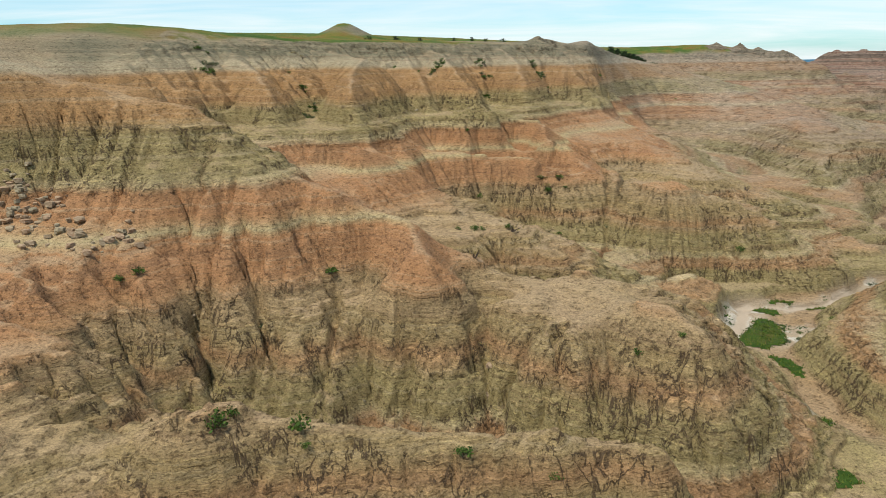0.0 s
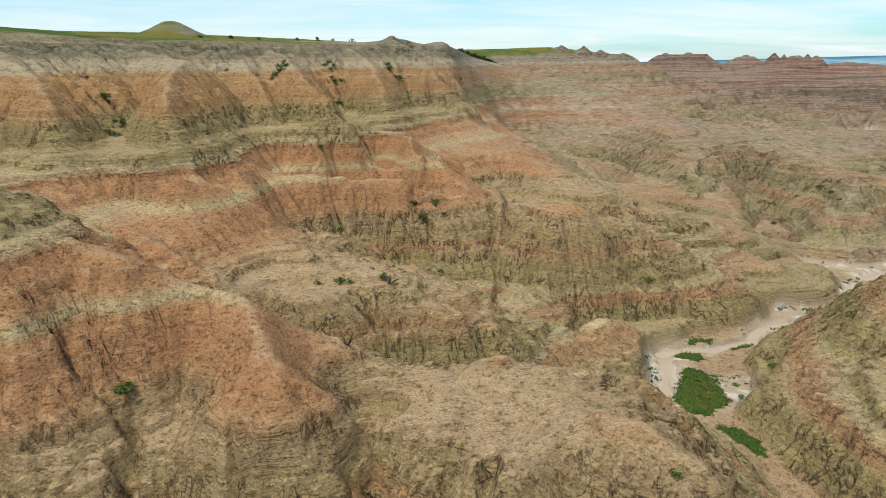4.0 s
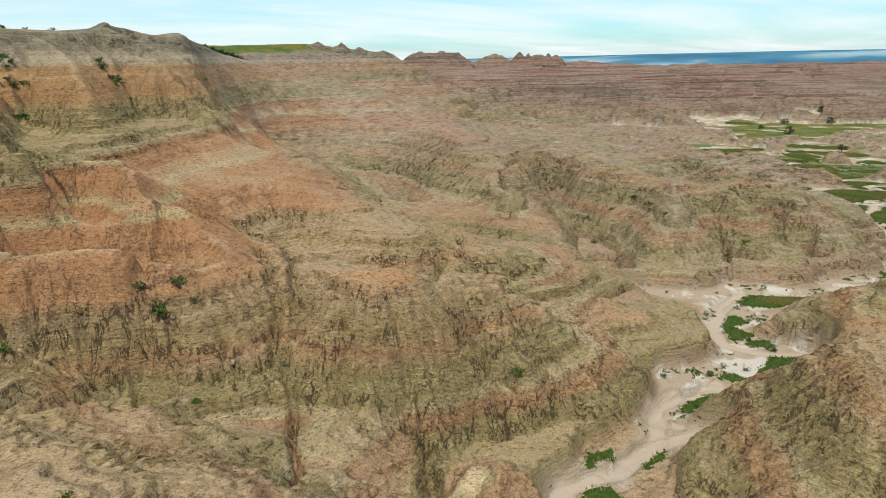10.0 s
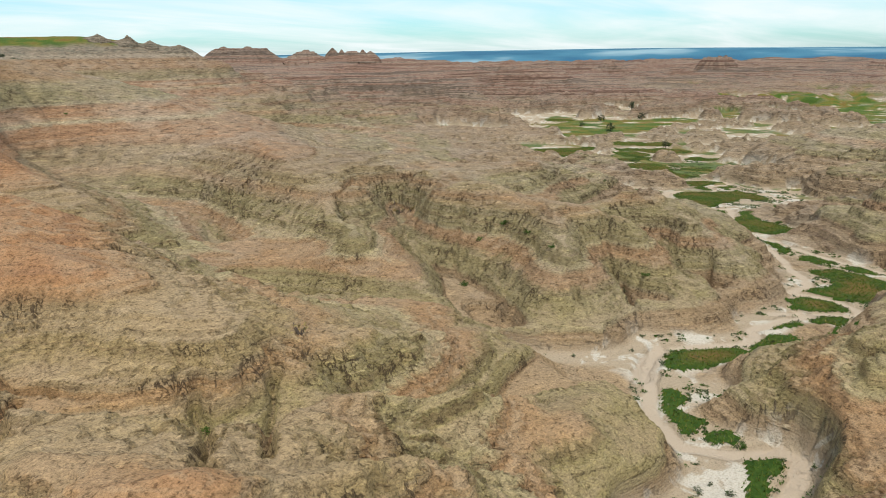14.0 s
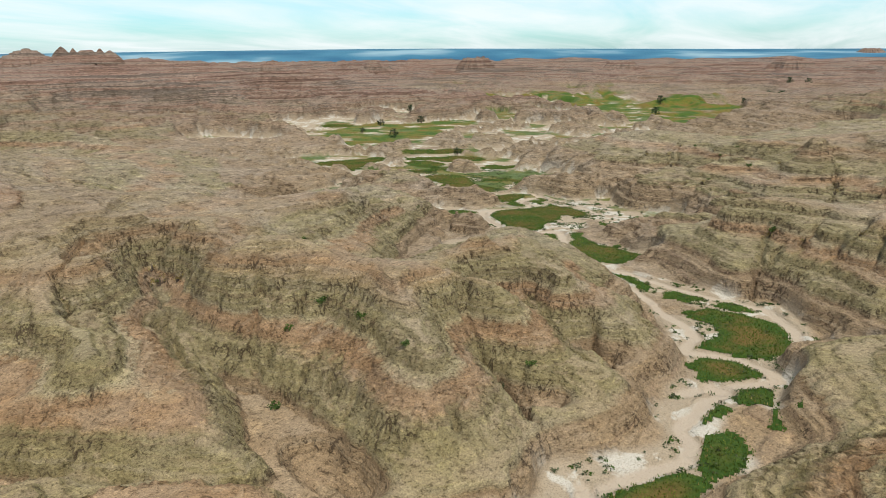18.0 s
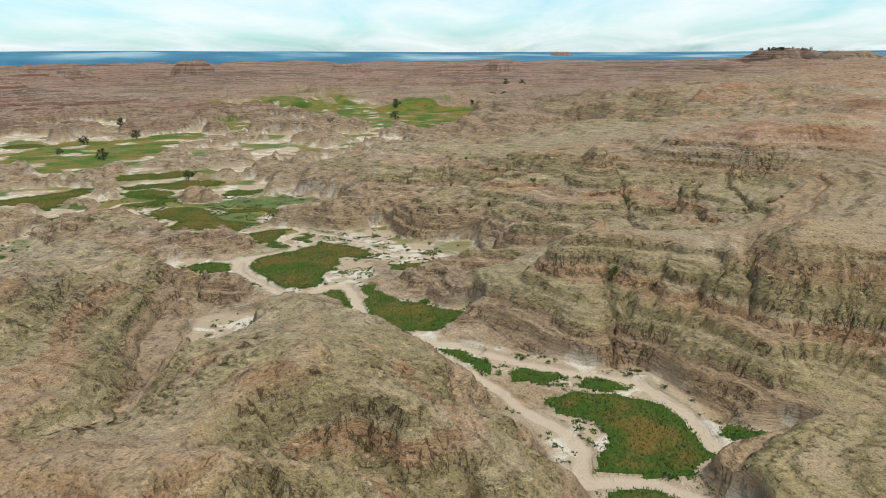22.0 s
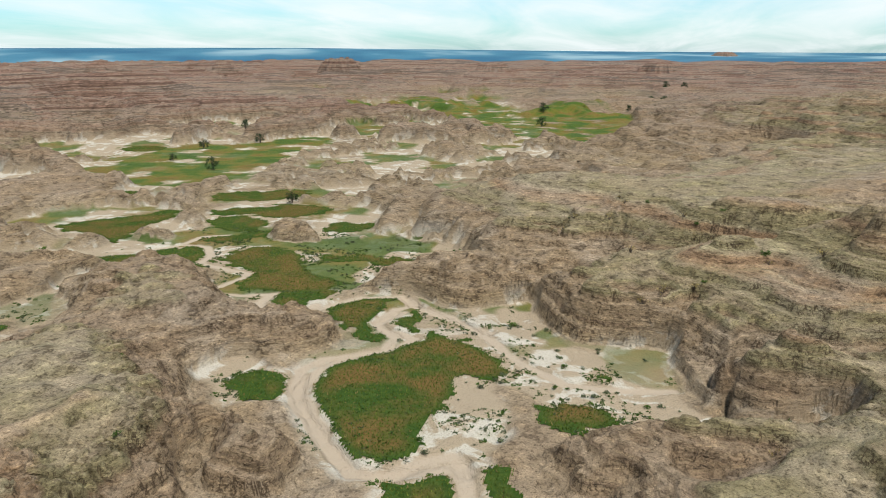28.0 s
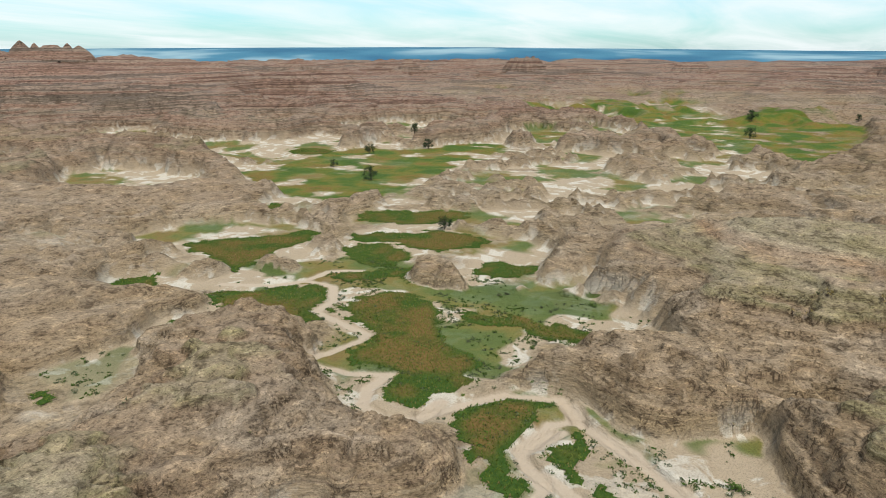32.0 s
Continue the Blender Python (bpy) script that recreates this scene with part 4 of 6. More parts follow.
MEADOWS = [np.array([[float(v) for v in p.split(",")] for p in s.split()]) for s in (
    "42.0,97.0 45.4,101.9 49.3,105.4 51.8,106.8 51.4,103.2 50.4,98.6 48.5,94.6 45.7,93.3 42.3,94.0",
    "43.4,91.3 46.0,91.4 47.5,87.9 46.6,84.1 45.3,83.6 44.7,86.9",
    "40.7,80.2 42.7,81.9 42.5,77.2 40.6,76.0 39.3,76.8",
    "39.4,72.2 41.8,75.0 44.0,73.4 40.9,67.9 38.5,66.1 37.5,68.4",
    "35.1,58.5 38.0,59.9 39.4,59.5 37.8,57.6 35.1,57.6",
    "50.7,112.2 53.3,112.5 54.6,110.4 54.0,109.1 51.0,109.3",
    "53.4,114.9 57.2,115.4 60.5,115.2 57.5,113.6 53.4,113.8",
    "59.0,112.2 62.7,113.6 65.2,112.8 61.4,111.0 58.8,110.9",
    "66.3,116.2 70.3,115.9 69.2,113.7 66.6,113.8",
    "72.6,119.0 76.0,120.6 80.8,119.8 85.7,117.7 81.2,116.9 75.0,116.0 71.7,117.0",
    "68.4,117.0 70.6,115.3 71.1,113.1 68.8,113.3 67.6,115.5",
    "59.0,112.2 64.1,113.9 66.4,113.3 63.6,111.5 59.0,110.7",
    "53.2,114.9 58.0,116.0 61.4,115.4 57.4,113.7 53.5,113.6",
    "100.8,136.2 106.7,138.1 108.7,137.1 107.0,134.1 104.3,133.4 102.0,130.6 104.1,129.8 99.3,129.9 97.6,131.5",
    "99.6,129.7 102.9,127.7 104.5,124.5 101.7,124.3 98.5,127.6",
    "98.1,124.3 100.9,122.6 101.7,120.0 96.7,119.5 92.4,119.4 89.0,118.1 86.8,118.6 91.1,120.6 95.2,121.6",
    "88.0,123.4 87.7,121.4 87.9,119.1 85.4,118.8 84.0,121.0",
    "87.1,117.3 91.6,117.3 96.7,117.1 93.5,115.5 89.9,114.6 85.0,115.0 82.6,117.1",
    "79.6,120.9 82.8,119.4 85.3,117.9 82.2,117.5 78.5,120.6",
    "112.7,142.2 116.2,142.5 120.1,141.5 124.7,139.6 127.0,137.6 126.8,135.0 125.6,133.0 122.3,132.9 119.2,135.0 114.7,137.6 112.9,140.5",
    "128.9,140.3 131.1,138.5 130.6,136.5 128.3,137.2 127.4,139.2",
    "138.8,137.6 144.0,136.6 145.9,134.6 144.0,132.5 140.0,133.3 138.3,135.8",
    "126.7,134.7 132.6,135.5 136.6,134.8 139.3,132.6 138.7,130.8 133.4,129.9 128.8,131.1 125.3,132.4 125.4,133.3",
    "132.5,129.5 133.5,128.4 131.6,126.4 130.3,127.2",
    "149.2,132.8 152.5,131.4 153.5,127.9 148.7,124.8 143.7,124.8 139.7,126.2 141.3,127.2 146.9,127.7 146.1,130.7",
    "157.6,140.0 161.1,136.4 160.9,132.3 156.7,128.5 154.2,129.4 152.3,133.6 150.2,137.1 155.1,137.5",
    "181.5,142.7 182.7,140.0 182.7,133.3 180.1,126.3 177.3,125.1 172.8,124.2 167.7,123.9 163.7,127.5 162.6,133.0 162.6,136.8 164.3,139.2 170.0,135.4 173.6,136.1 175.9,139.2 177.4,141.6",
    "169.4,123.7 174.9,121.7 175.8,119.4 173.7,117.0 171.8,114.1 170.4,118.3",
    "187.9,146.8 193.0,144.7 190.5,141.4 186.5,139.1 185.1,142.6",
    "184.3,139.1 188.1,135.6 189.8,130.7 187.0,133.1 184.5,130.7 183.6,134.1",
    "198.0,166.2 198.5,162.4 196.7,157.8 194.6,153.3 191.0,149.8 187.6,149.6 183.7,152.7 187.4,154.0 191.4,158.2 195.0,162.1 194.0,165.0",
    "219.5,184.5 223.4,183.1 226.7,179.7 225.9,177.5 217.8,175.1 213.1,173.8 213.6,176.8 216.4,180.5 215.3,183.3 210.5,184.8 208.9,185.8 211.0,187.2 215.8,187.3 217.7,185.1",
    "227.2,174.8 227.9,172.3 223.7,170.9 219.5,167.2 218.3,161.8 213.9,158.0 213.6,153.8 213.3,149.6 210.3,151.2 206.4,156.6 203.8,157.5 202.4,165.4 201.0,167.7 201.9,170.4 205.1,169.9 211.0,172.0 218.0,173.6",
    "241.5,203.0 249.7,204.6 254.4,203.9 256.9,197.3 266.7,195.2 269.4,193.5 268.3,189.2 263.4,180.4 254.4,177.9 252.0,180.8 254.9,184.0 247.3,183.8 239.0,183.6 233.1,184.4 227.3,184.4 225.9,188.3 226.1,191.8 230.0,194.9 235.3,198.9",
    "275.1,201.6 281.7,199.9 280.0,197.6 273.1,197.2 269.5,195.1 269.4,198.6",
    "276.8,219.3 283.5,216.3 286.8,211.6 289.7,205.9 281.3,204.9 272.2,205.4 266.6,202.3 268.1,197.7 263.0,199.5 261.9,203.1 268.0,208.1 273.2,213.1",
    "242.2,172.7 246.5,168.8 245.8,165.0 244.0,161.4 240.9,163.3 236.6,165.1 237.8,168.6 240.3,171.0",
    "238.8,157.6 240.7,154.9 239.3,154.7 238.2,156.3",
    "240.4,152.4 242.8,149.3 242.0,148.1 239.4,150.9",
    "240.8,215.4 244.5,214.0 247.0,209.8 240.8,205.3 235.9,205.7 237.0,211.3",
    "258.0,164.2 260.6,160.2 258.1,160.9 257.0,162.9",
    "281.4,241.1 286.0,242.4 290.5,239.9 295.3,242.2 299.4,246.3 304.3,256.6 313.7,258.0 318.7,252.8 316.6,246.0 313.7,237.8 308.4,234.8 301.7,234.5 298.0,227.8 295.4,220.7 286.2,219.4 281.5,219.7 277.8,222.1 273.7,221.9 273.6,226.9 277.4,229.6 284.3,230.2 285.2,232.9 281.5,236.8",
    "305.1,258.6 298.7,256.2 291.7,255.8 287.4,258.5 289.4,262.4 295.4,264.5 291.5,273.8 295.9,283.2 300.5,283.2 306.8,273.3 312.2,271.9 314.6,267.6",
    "284.7,304.3 292.6,310.8 298.2,308.7 301.3,301.4 291.8,296.8 285.7,295.9 284.5,301.2",
    "319.9,323.6 329.0,319.0 339.4,306.7 352.9,302.1 350.9,296.5 335.8,295.5 326.2,296.3 310.9,290.5 314.4,297.6 319.3,308.5",
    "357.9,337.9 370.6,338.0 375.4,330.1 363.1,323.9 355.3,328.2",
    "337.3,282.0 345.8,281.2 348.8,272.6 342.8,262.0 334.1,262.9 330.1,269.9",
    "317.1,271.2 324.6,270.6 329.0,267.4 330.4,260.5 336.7,258.3 336.1,254.8 328.1,256.0 320.8,263.1",
    "346.1,288.8 356.6,289.0 360.1,276.3 369.4,269.0 367.3,257.4 357.2,252.2 349.2,257.7 349.3,266.1 350.4,275.4",
    "338.7,245.8 348.8,246.5 348.5,237.5 348.2,228.9 339.8,233.7 336.2,241.7",
    "312.9,236.1 316.2,230.4 316.9,220.2 316.7,209.3 314.2,203.5 311.0,199.7 308.6,202.8 310.6,212.4 311.7,223.6 311.4,232.8",
    "366.1,300.0 384.9,300.7 386.6,284.8 396.3,279.0 385.8,270.4 373.6,277.1 368.9,287.8",
    "414.3,399.7 429.8,390.3 478,405 515,404 512,373 562,373 591,351 540,331 499,333 464,322 428.1,311.9 405.5,314.7 384.8,318.7 384.6,338.1 387.6,365.0 398.9,370.3",
    "805,469 898,453 966,420 956,357 887,269 817,234 763,202 722,174 593,177 601,203 647,231 611,256 697,281 738,324 780,395",
    "651,378 678,364 678,307 659,269 617,283 625,328",
    "577,548 616,540 627,485 603,440 575,456 567,507",
    "486,434 502,424 493,402 475,409",
    "283.6,280.2 285.3,274.6 284.0,270.9 280.6,273.6",
    "251.0,270.0 253.8,269.2 251.7,265.3 248.2,262.7",
    "278.3,193.3 278.5,190.6 276.8,190.9 276.8,192.6",
    "275.3,188.5 274.4,185.5 272.7,186.1 273.8,187.5",
    "817,250 994,226 848,164 704,168 610,178 642,201 660,227",
)]


def smooth_poly(p, n=2):
    for _ in range(n):
        q = np.roll(p, -1, 0)
        p = np.stack([p * 0.75 + q * 0.25, p * 0.25 + q * 0.75], 1).reshape(-1, 2)
    return p


MEADOWS = [smooth_poly(p) for p in MEADOWS]


def corridor(x, y):
    """The valley floor: meadows, wash and the flats beside them."""
    c = np.zeros_like(x)
    for p in MEADOWS + FLATS:
        lo, hi = p.min(0) - 8, p.max(0) + 8
        m = (x > lo[0]) & (x < hi[0]) & (y > lo[1]) & (y < hi[1])
        if m.any():
            wob = 1.2 if (hi - lo).max() < 70 else 4.0
            c[m] = np.maximum(c[m], inside(x[m] + wob * gnoise(x[m] / 7, y[m] / 7, 17), y[m] + wob * gnoise(x[m] / 7, y[m] / 7, 18), p))
    for line in WASH:
        m = (x > line[:, 0].min() - 12) & (x < line[:, 0].max() + 12) & (y > line[:, 1].min() - 12) & (y < line[:, 1].max() + 12)
        if m.any():
            d = polyline_distance(x[m], y[m], line) + 2.5 * gnoise(x[m] / 11, y[m] / 11, 14)
            c[m] = np.maximum(c[m], sstep(d, 3.6, 1.6))
    return c


def finish(x, y, z, w, fine, cor):
    """Valley floor, channel, ledges; returns height and the surface masks."""
    floor = np.interp(x, FLOOR[:, 0], FLOOR[:, 1])
    over = z - floor + 0.9 * fbm(x, y, 16, 3, 21)
    near = sstep(x, 34, 44) * (1 - sstep(x, 900, 1100)) * sstep(y - 0.25 * x, 40, 66)
    silt = sstep(over - 1.0 * cor, 0.6, 0.0) * near * sstep(x, 235, 300)
    silt = np.maximum(silt, near * sstep(x, 270, 340) * sstep(fbm(x, y, 75, 4, 39), 0.17, 0.30) * sstep(over, 6, 3))
    silt = np.maximum(silt, sstep(cor, 0.35, 0.75) * sstep(over, 7, 4) * near)
    # the foot of the slopes is cut to a low scarp
    h = z - floor
    z = z + near * (1 - silt) * 1.6 * sstep(h, 0.2, 1.3) * (1 - sstep(h, 3, 9))
    z = z * (1 - silt) + (floor + 0.14 * (z - floor) + 0.15 * fbm(x, y, 9, 3, 3)) * silt
    bed = np.zeros_like(x)
    if fine is not None:
        for line in WASH:
            m = (x > line[:, 0].min() - 6) & (x < line[:, 0].max() + 6) & (y > line[:, 1].min() - 6) & (y < line[:, 1].max() + 6)
            if m.any():
                d = polyline_distance(x[m], y[m], line) + 0.35 * gnoise(x[m] / 3, y[m] / 3, 9)
                b = sstep(d, 1.25, 0.65)
                bed[m] = np.maximum(bed[m], b)
                z[m] = z[m] - 0.38 * sstep(d, 1.7, 0.8)
    z = z + (1 - silt) * (ledges(x, y, z) - z) * (w if fine is None else 1)
    turf = sstep(z + 2.0 * gnoise(x / 30, y / 30, 12), 48.5, 49.7) * sstep(x * -0.2 + y, 130, 200) * (1 - sstep(x + 0.5 * (y - 250), 0, 22) * (1 - sstep(y, 300, 420)))
    for poly in MEADOWS:
        lo, hi = poly.min(0), poly.max(0)
        if (hi - lo).max() < 60 and fine is None:
            continue
        m = (x > lo[0]) & (x < hi[0]) & (y > lo[1]) & (y < hi[1])
        if m.any() and (hi - lo).max() >= 60:
            wob = (hi - lo).max() * 0.05
            inn = inside(x[m] + wob * gnoise(x[m] / 25, y[m] / 25, 3), y[m] + wob * gnoise(x[m] / 25, y[m] / 25, 4), poly)
            turf[m] = np.maximum(turf[m], inn * sstep(fbm(x[m], y[m], 22, 3, 33), -0.45, -0.2))
    turf = np.maximum(turf, 0.9 * silt * sstep(fbm(x, y, 34, 4, 37), 0.03, 0.13) * sstep(x, 225, 290))
    turf = turf * sstep(box_blur(steepness(z, x[0, 1] - x[0, 0]), 1), 0.55, 0.3)
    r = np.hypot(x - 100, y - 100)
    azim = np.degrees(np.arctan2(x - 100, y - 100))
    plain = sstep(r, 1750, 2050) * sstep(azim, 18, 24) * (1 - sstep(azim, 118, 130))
    turf = np.maximum(turf, sstep(r, 500, 700) * (1 - plain) * sstep(fbm(x, y, 230, 4, 55), 0.25, 0.42) * sstep(over, 3.0, 1.0))
    turf = np.maximum(turf, sstep(r, 1500, 1900) * (1 - plain) * (z > 40))
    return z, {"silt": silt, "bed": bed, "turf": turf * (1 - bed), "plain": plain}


def lattice(x0, x1, y0, y1, d):
    return np.meshgrid(np.arange(x0, x1 + d / 2, d), np.arange(y0, y1 + d / 2, d))


def resample(z, x0, y0, d, x, y):
    """Cubic values of a grid at other places."""
    def four(f):
        return (-0.5 * f + f * f - 0.5 * f ** 3, 1 - 2.5 * f * f + 1.5 * f ** 3, 0.5 * f + 2 * f * f - 1.5 * f ** 3, -0.5 * f * f + 0.5 * f ** 3)
    gx, gy = (x - x0) / d, (y - y0) / d
    ix, iy = np.clip(np.floor(gx).astype(int), 1, z.shape[1] - 3), np.clip(np.floor(gy).astype(int), 1, z.shape[0] - 3)
    wx, wy = four(gx - ix), four(gy - iy)
    out = np.zeros_like(x)
    for a in range(4):
        for b in range(4):
            out += wy[a] * wx[b] * z[iy + a - 1, ix + b - 1]
    return out


# four nested lattices: x0, x1, y0, y1, spacing
CORE, MID, WIDE, FAR = (-64, 336, 32, 288, 0.4), (-224, 864, -64, 768, 2.0), (-736, 1760, -704, 1792, 8.0), (-4800, 4800, -4800, 4800, 64.0)
FAR = (-736 - 64 * 63, 1760 + 64 * 46, -704 - 64 * 63, 1792 + 64 * 46, 64.0)


def level(spec):
    x, y = lattice(*spec)
    z, w = country(x, y)
    return x, y, z, w


BENCH = np.array([-40, -12, -6.5, 0.2, 5.6, 11.6, 17.4, 23.0, 29.2, 36.5, 43.5, 50.0, 80.0])


def benches(x, y, z, much):
    """Hard beds hold flat shoulders, the clay between them falls away steeply."""
    t = z + 0.9 * gnoise(x / 37, y / 37, 51) + 0.4 * gnoise(x / 11, y / 11, 52)
    i = np.clip(np.searchsorted(BENCH, t) - 1, 0, len(BENCH) - 2)
    lo, hi = BENCH[i], BENCH[i + 1]
    u = (t - lo) / (hi - lo)
    return z + much * (hi - lo) * (sstep(u, 0.12, 0.92) - u)


def steepness(z, d):
    gy, gx = np.gradient(z, d)
    return np.hypot(gx, gy)


def billow(x, y, size, seed):
    return np.abs(gnoise(x / size, y / size, seed)) - 0.36


def settle(z, plan, n, much=1.0):
    """Let the broad forms lie on the plan; what is finer than n cells stays."""
    return z + much * box_blur(box_blur(plan - z, n), n)


mx, my, mz, mw = level(MID)
# the upper wall runs out in conical spurs, each with a rounded crest over a small cliff
SPURS = [triples(LINES["spur hoodoo " + k]) for k in "abcdef"] + [triples(LINES["rim"])]
WALL = np.array([(-62, 142), (-45, 143), (-39, 137), (-33, 134.5), (-28, 141), (-23, 136), (-17, 133), (-11, 140), (-11, 152), (-8, 163), (-2, 173), (5, 170), (11, 170), (15, 180), (19, 187),
                 (25, 194), (31, 208), (39, 213), (47, 220), (54, 236), (60, 300), (20, 280), (-40, 240), (-80, 170)], float)


def spurs_height(x, y):
    best = np.full(x.shape, -1e3)
    bx, by = x + 1.5 * gnoise(x / 11, y / 11, 151), y + 1.5 * gnoise(x / 11, y / 11, 152)
    for k, line in enumerate(SPURS):
        s0 = 0.0
        for p, q in zip(line[:-1], line[1:]):
            v = (q - p)[:2]
            long = np.hypot(*v)
            t = np.clip(((bx - p[0]) * v[0] + (by - p[1]) * v[1]) / (v @ v), 0, 1)
            ox, oy = bx - p[0] - t * v[0], by - p[1] - t * v[1]
            d = np.hypot(ox, oy)
            # rills fan out from the crest
            fan = s0 + t * long + np.arctan2(oy, ox) * 5.0
            rill = np.abs(np.sin(fan * 0.95 + 1.2 * gnoise(x / 6, y / 6, 153))) - 0.6
            h = p[2] + t * (q[2] - p[2]) - (1.02 if k < 6 else 0.62) * (np.sqrt(d * d + 3.2) - 1.8) + 1.1 * rill * sstep(d, 1.5, 5)
            best = np.maximum(best, h)
            s0 += long
    return np.where(best < 36.5, 36.5 - 1.75 * (36.5 - best), best)


m_wall = box_blur(inside(mx + 1.2 * gnoise(mx / 6, my / 6, 154), my + 1.2 * gnoise(mx / 6, my / 6, 155), WALL).astype(float), 1)
m_cone = np.clip(spurs_height(mx, my), 30.4, 49.5)
mz = mz + (np.where(mz > 48.8, mz, m_cone) - mz) * m_wall
m_plan = mz
mz = benches(mx, my, mz, 0.22 * mw * sstep(mz, 1, 4) - 0.14 * sstep(mz, 29, 32) * mw)
m_low = np.interp(mx, FLOOR[:, 0], FLOOR[:, 1])
m_was = mz
small = ("gully amphi ",)
mz = cut_lines(mx, my, mz, [triples(v) for k, v in LINES.items() if k.startswith("gully") and k[:12] not in small + ("gully hoodoo",)], 6.0, 2.6, 2.0, 81)
mz = cut_lines(mx, my, mz, [triples(v) for k, v in LINES.items() if k[:12] in small], 3.5, 1.8, 1.2, 82)
mz = np.maximum(mz, np.minimum(m_was, m_low + 1.0))
mz = cut_lines(mx, my, mz, [triples(v) for k, v in LINES.items() if k[:5] in ("ridge", "spur ") and "hoodoo" not in k], 5.0, -0.9, 1.5, 83)
m_sl = box_blur(np.clip(steepness(mz, 2.0), 0, 1.1), 2)
m_south = 1 - 0.6 * sstep(mx, 150, 195) * sstep(my - 0.2 * mx, 130, 100)
mz = mz + m_sl * m_south * (0.9 * billow(mx, my, 19, 57) + 0.7 * billow(mx + 3.0 * gnoise(mx / 15, my / 15, 58), my, 8.5, 59))
mz = mz + 2.6 * (1 - 0.8 * m_wall) * m_sl * sstep(mz, 27, 31) * sstep(mz, 50, 46) * billow(mx, my, 7.5, 47)
m_cor = box_blur(corridor(mx, my), 1)
# the valley widens eastwards into a ribbon of flats
m_val = np.zeros_like(mx)
for line in VALLEY:
    m_val = np.maximum(m_val, sstep(polyline_distance(mx, my, line[:, :2]) + 11 * gnoise(mx / 34, my / 34, 15) + 5 * gnoise(mx / 12, my / 12, 16), 17, 9))
m_flat = np.maximum(sstep(box_blur(m_cor, 4), 0.10, 0.5) * sstep(mx, 190, 230), m_val)
mz = mz + (m_low + 0.1 * (mz - m_low) - mz) * m_flat
m_over = mz - m_low
# low clay mounds on the wide eastern floor
mounds = np.maximum(9.5 * (0.40 - np.abs(fbm(mx, my, 40, 4, 23, 0.6)) * 1.3), -0.4)
mounds = 0.4 * mounds + 0.6 * terrace(mounds, 1.9, 0.25, 0.6)
mz = mz + mounds * (1 - m_flat) * (1 - sstep(box_blur(m_cor, 3), 0.05, 0.5)) * sstep(mx, 190, 260) * sstep(m_over, 12, 5)
m_keep = np.clip(sstep(mz - np.interp(mx, FLOOR[:, 0], FLOOR[:, 1]), 0.5, 3.0), 0.0, 1) * (1 - 0.95 * sstep(mz, 49.5, 51)) * (1 - m_cor) * m_south ** 2 * (1 - m_flat)
mz = erode(mz + 0.25 * fbm(mx, my, 11, 3, 61), 2.0, 6, 0.05, m_keep, 0.44, 0.5, 0.04, 16.0)
mz = settle(mz, m_plan, 2, mw * (1 - m_flat))
cx, cy = lattice(*CORE)
cz = resample(mz, MID[0], MID[2], 2.0, cx, cy)
c_cor = resample(m_cor, MID[0], MID[2], 2.0, cx, cy)
c_sl = box_blur(np.clip(steepness(cz, 0.4), 0, 1.2), 3)
cz = cz + c_sl * (0.45 * billow(cx + 1.5 * gnoise(cx / 7, cy / 7, 63), cy, 5.2, 64) + 0.22 * billow(cx, cy, 2.3, 65))
c_south = 1 - 0.4 * sstep(cx, 150, 195) * sstep(cy - 0.2 * cx, 130, 100)
c_keep = c_south * sstep(cz - np.interp(cx, FLOOR[:, 0], FLOOR[:, 1]), 0.4, 2.0) * (1 - 0.9 * sstep(cz, 50, 52))
rough = 0.13 * fbm(cx, cy, 4.3, 4, 71, 0.6) + 0.04 * np.abs(fbm(cx, cy, 1.5, 2, 73, 0.6))
cz = erode(cz + rough * (0.15 + 0.85 * c_keep), 0.4, 7, 0.10, c_keep, 0.40, 0.7, 0.03, 3.6, 1.1)
cz = settle(cz, resample(m_plan + (mz - m_plan) * m_flat, MID[0], MID[2], 2.0, cx, cy), 7)
c_low = np.interp(cx, FLOOR[:, 0], FLOOR[:, 1])
c_was = cz
cz = cut_lines(cx, cy, cz, [triples(v) for k, v in LINES.items() if k.startswith("gully") and "hoodoo" not in k], 5.5, 2.6, 1.8, 89)
cz = np.maximum(cz, np.minimum(c_was, c_low + 0.8))
c_sl = box_blur(np.clip(steepness(cz, 0.4), 0, 1.4), 2)
for size, deep, seed in ((6.5, 0.8, 92), (3.4, 0.45, 93)):
    line = np.abs(gnoise(cx / size + 0.5 * gnoise(cx / 2.2, cy / 2.2, 94), cy / size, seed))
    cz = cz - deep * sstep(line, 0.11, 0.02) * sstep(c_sl, 0.45, 0.9) * sstep(gnoise(cx / 13, cy / 13, 95), -0.3, 0.25) * c_keep
cz = cut_lines(cx, cy, cz, SLOTS, 0.7, 1.9, 0.9, 85)
cz = cut_lines(cx, cy, cz, SLOTS, 2.4, 0.6, 1.2, 87)
cz, c_mask = finish(cx, cy, cz, 1.0, True, c_cor)
mz, m_mask = finish(mx, my, mz, 1.0, None, m_cor)
wx, wy, wz, _ = level(WIDE)
wz = erode(wz + 0.8 * fbm(wx, wy, 30, 3, 62), 8.0, 4, 0.06, sstep(wz, -8, -3) * (1 - sstep(wz, 48, 54)), 0.36, 0.4, 0.03, 60.0)
wz, w_mask = finish(wx, wy, wz, 0.6, None, np.zeros_like(wx))
fx, fy, fz, _ = level(FAR)
fz, f_mask = finish(fx, fy, fz, 0.0, None, np.zeros_like(fx))


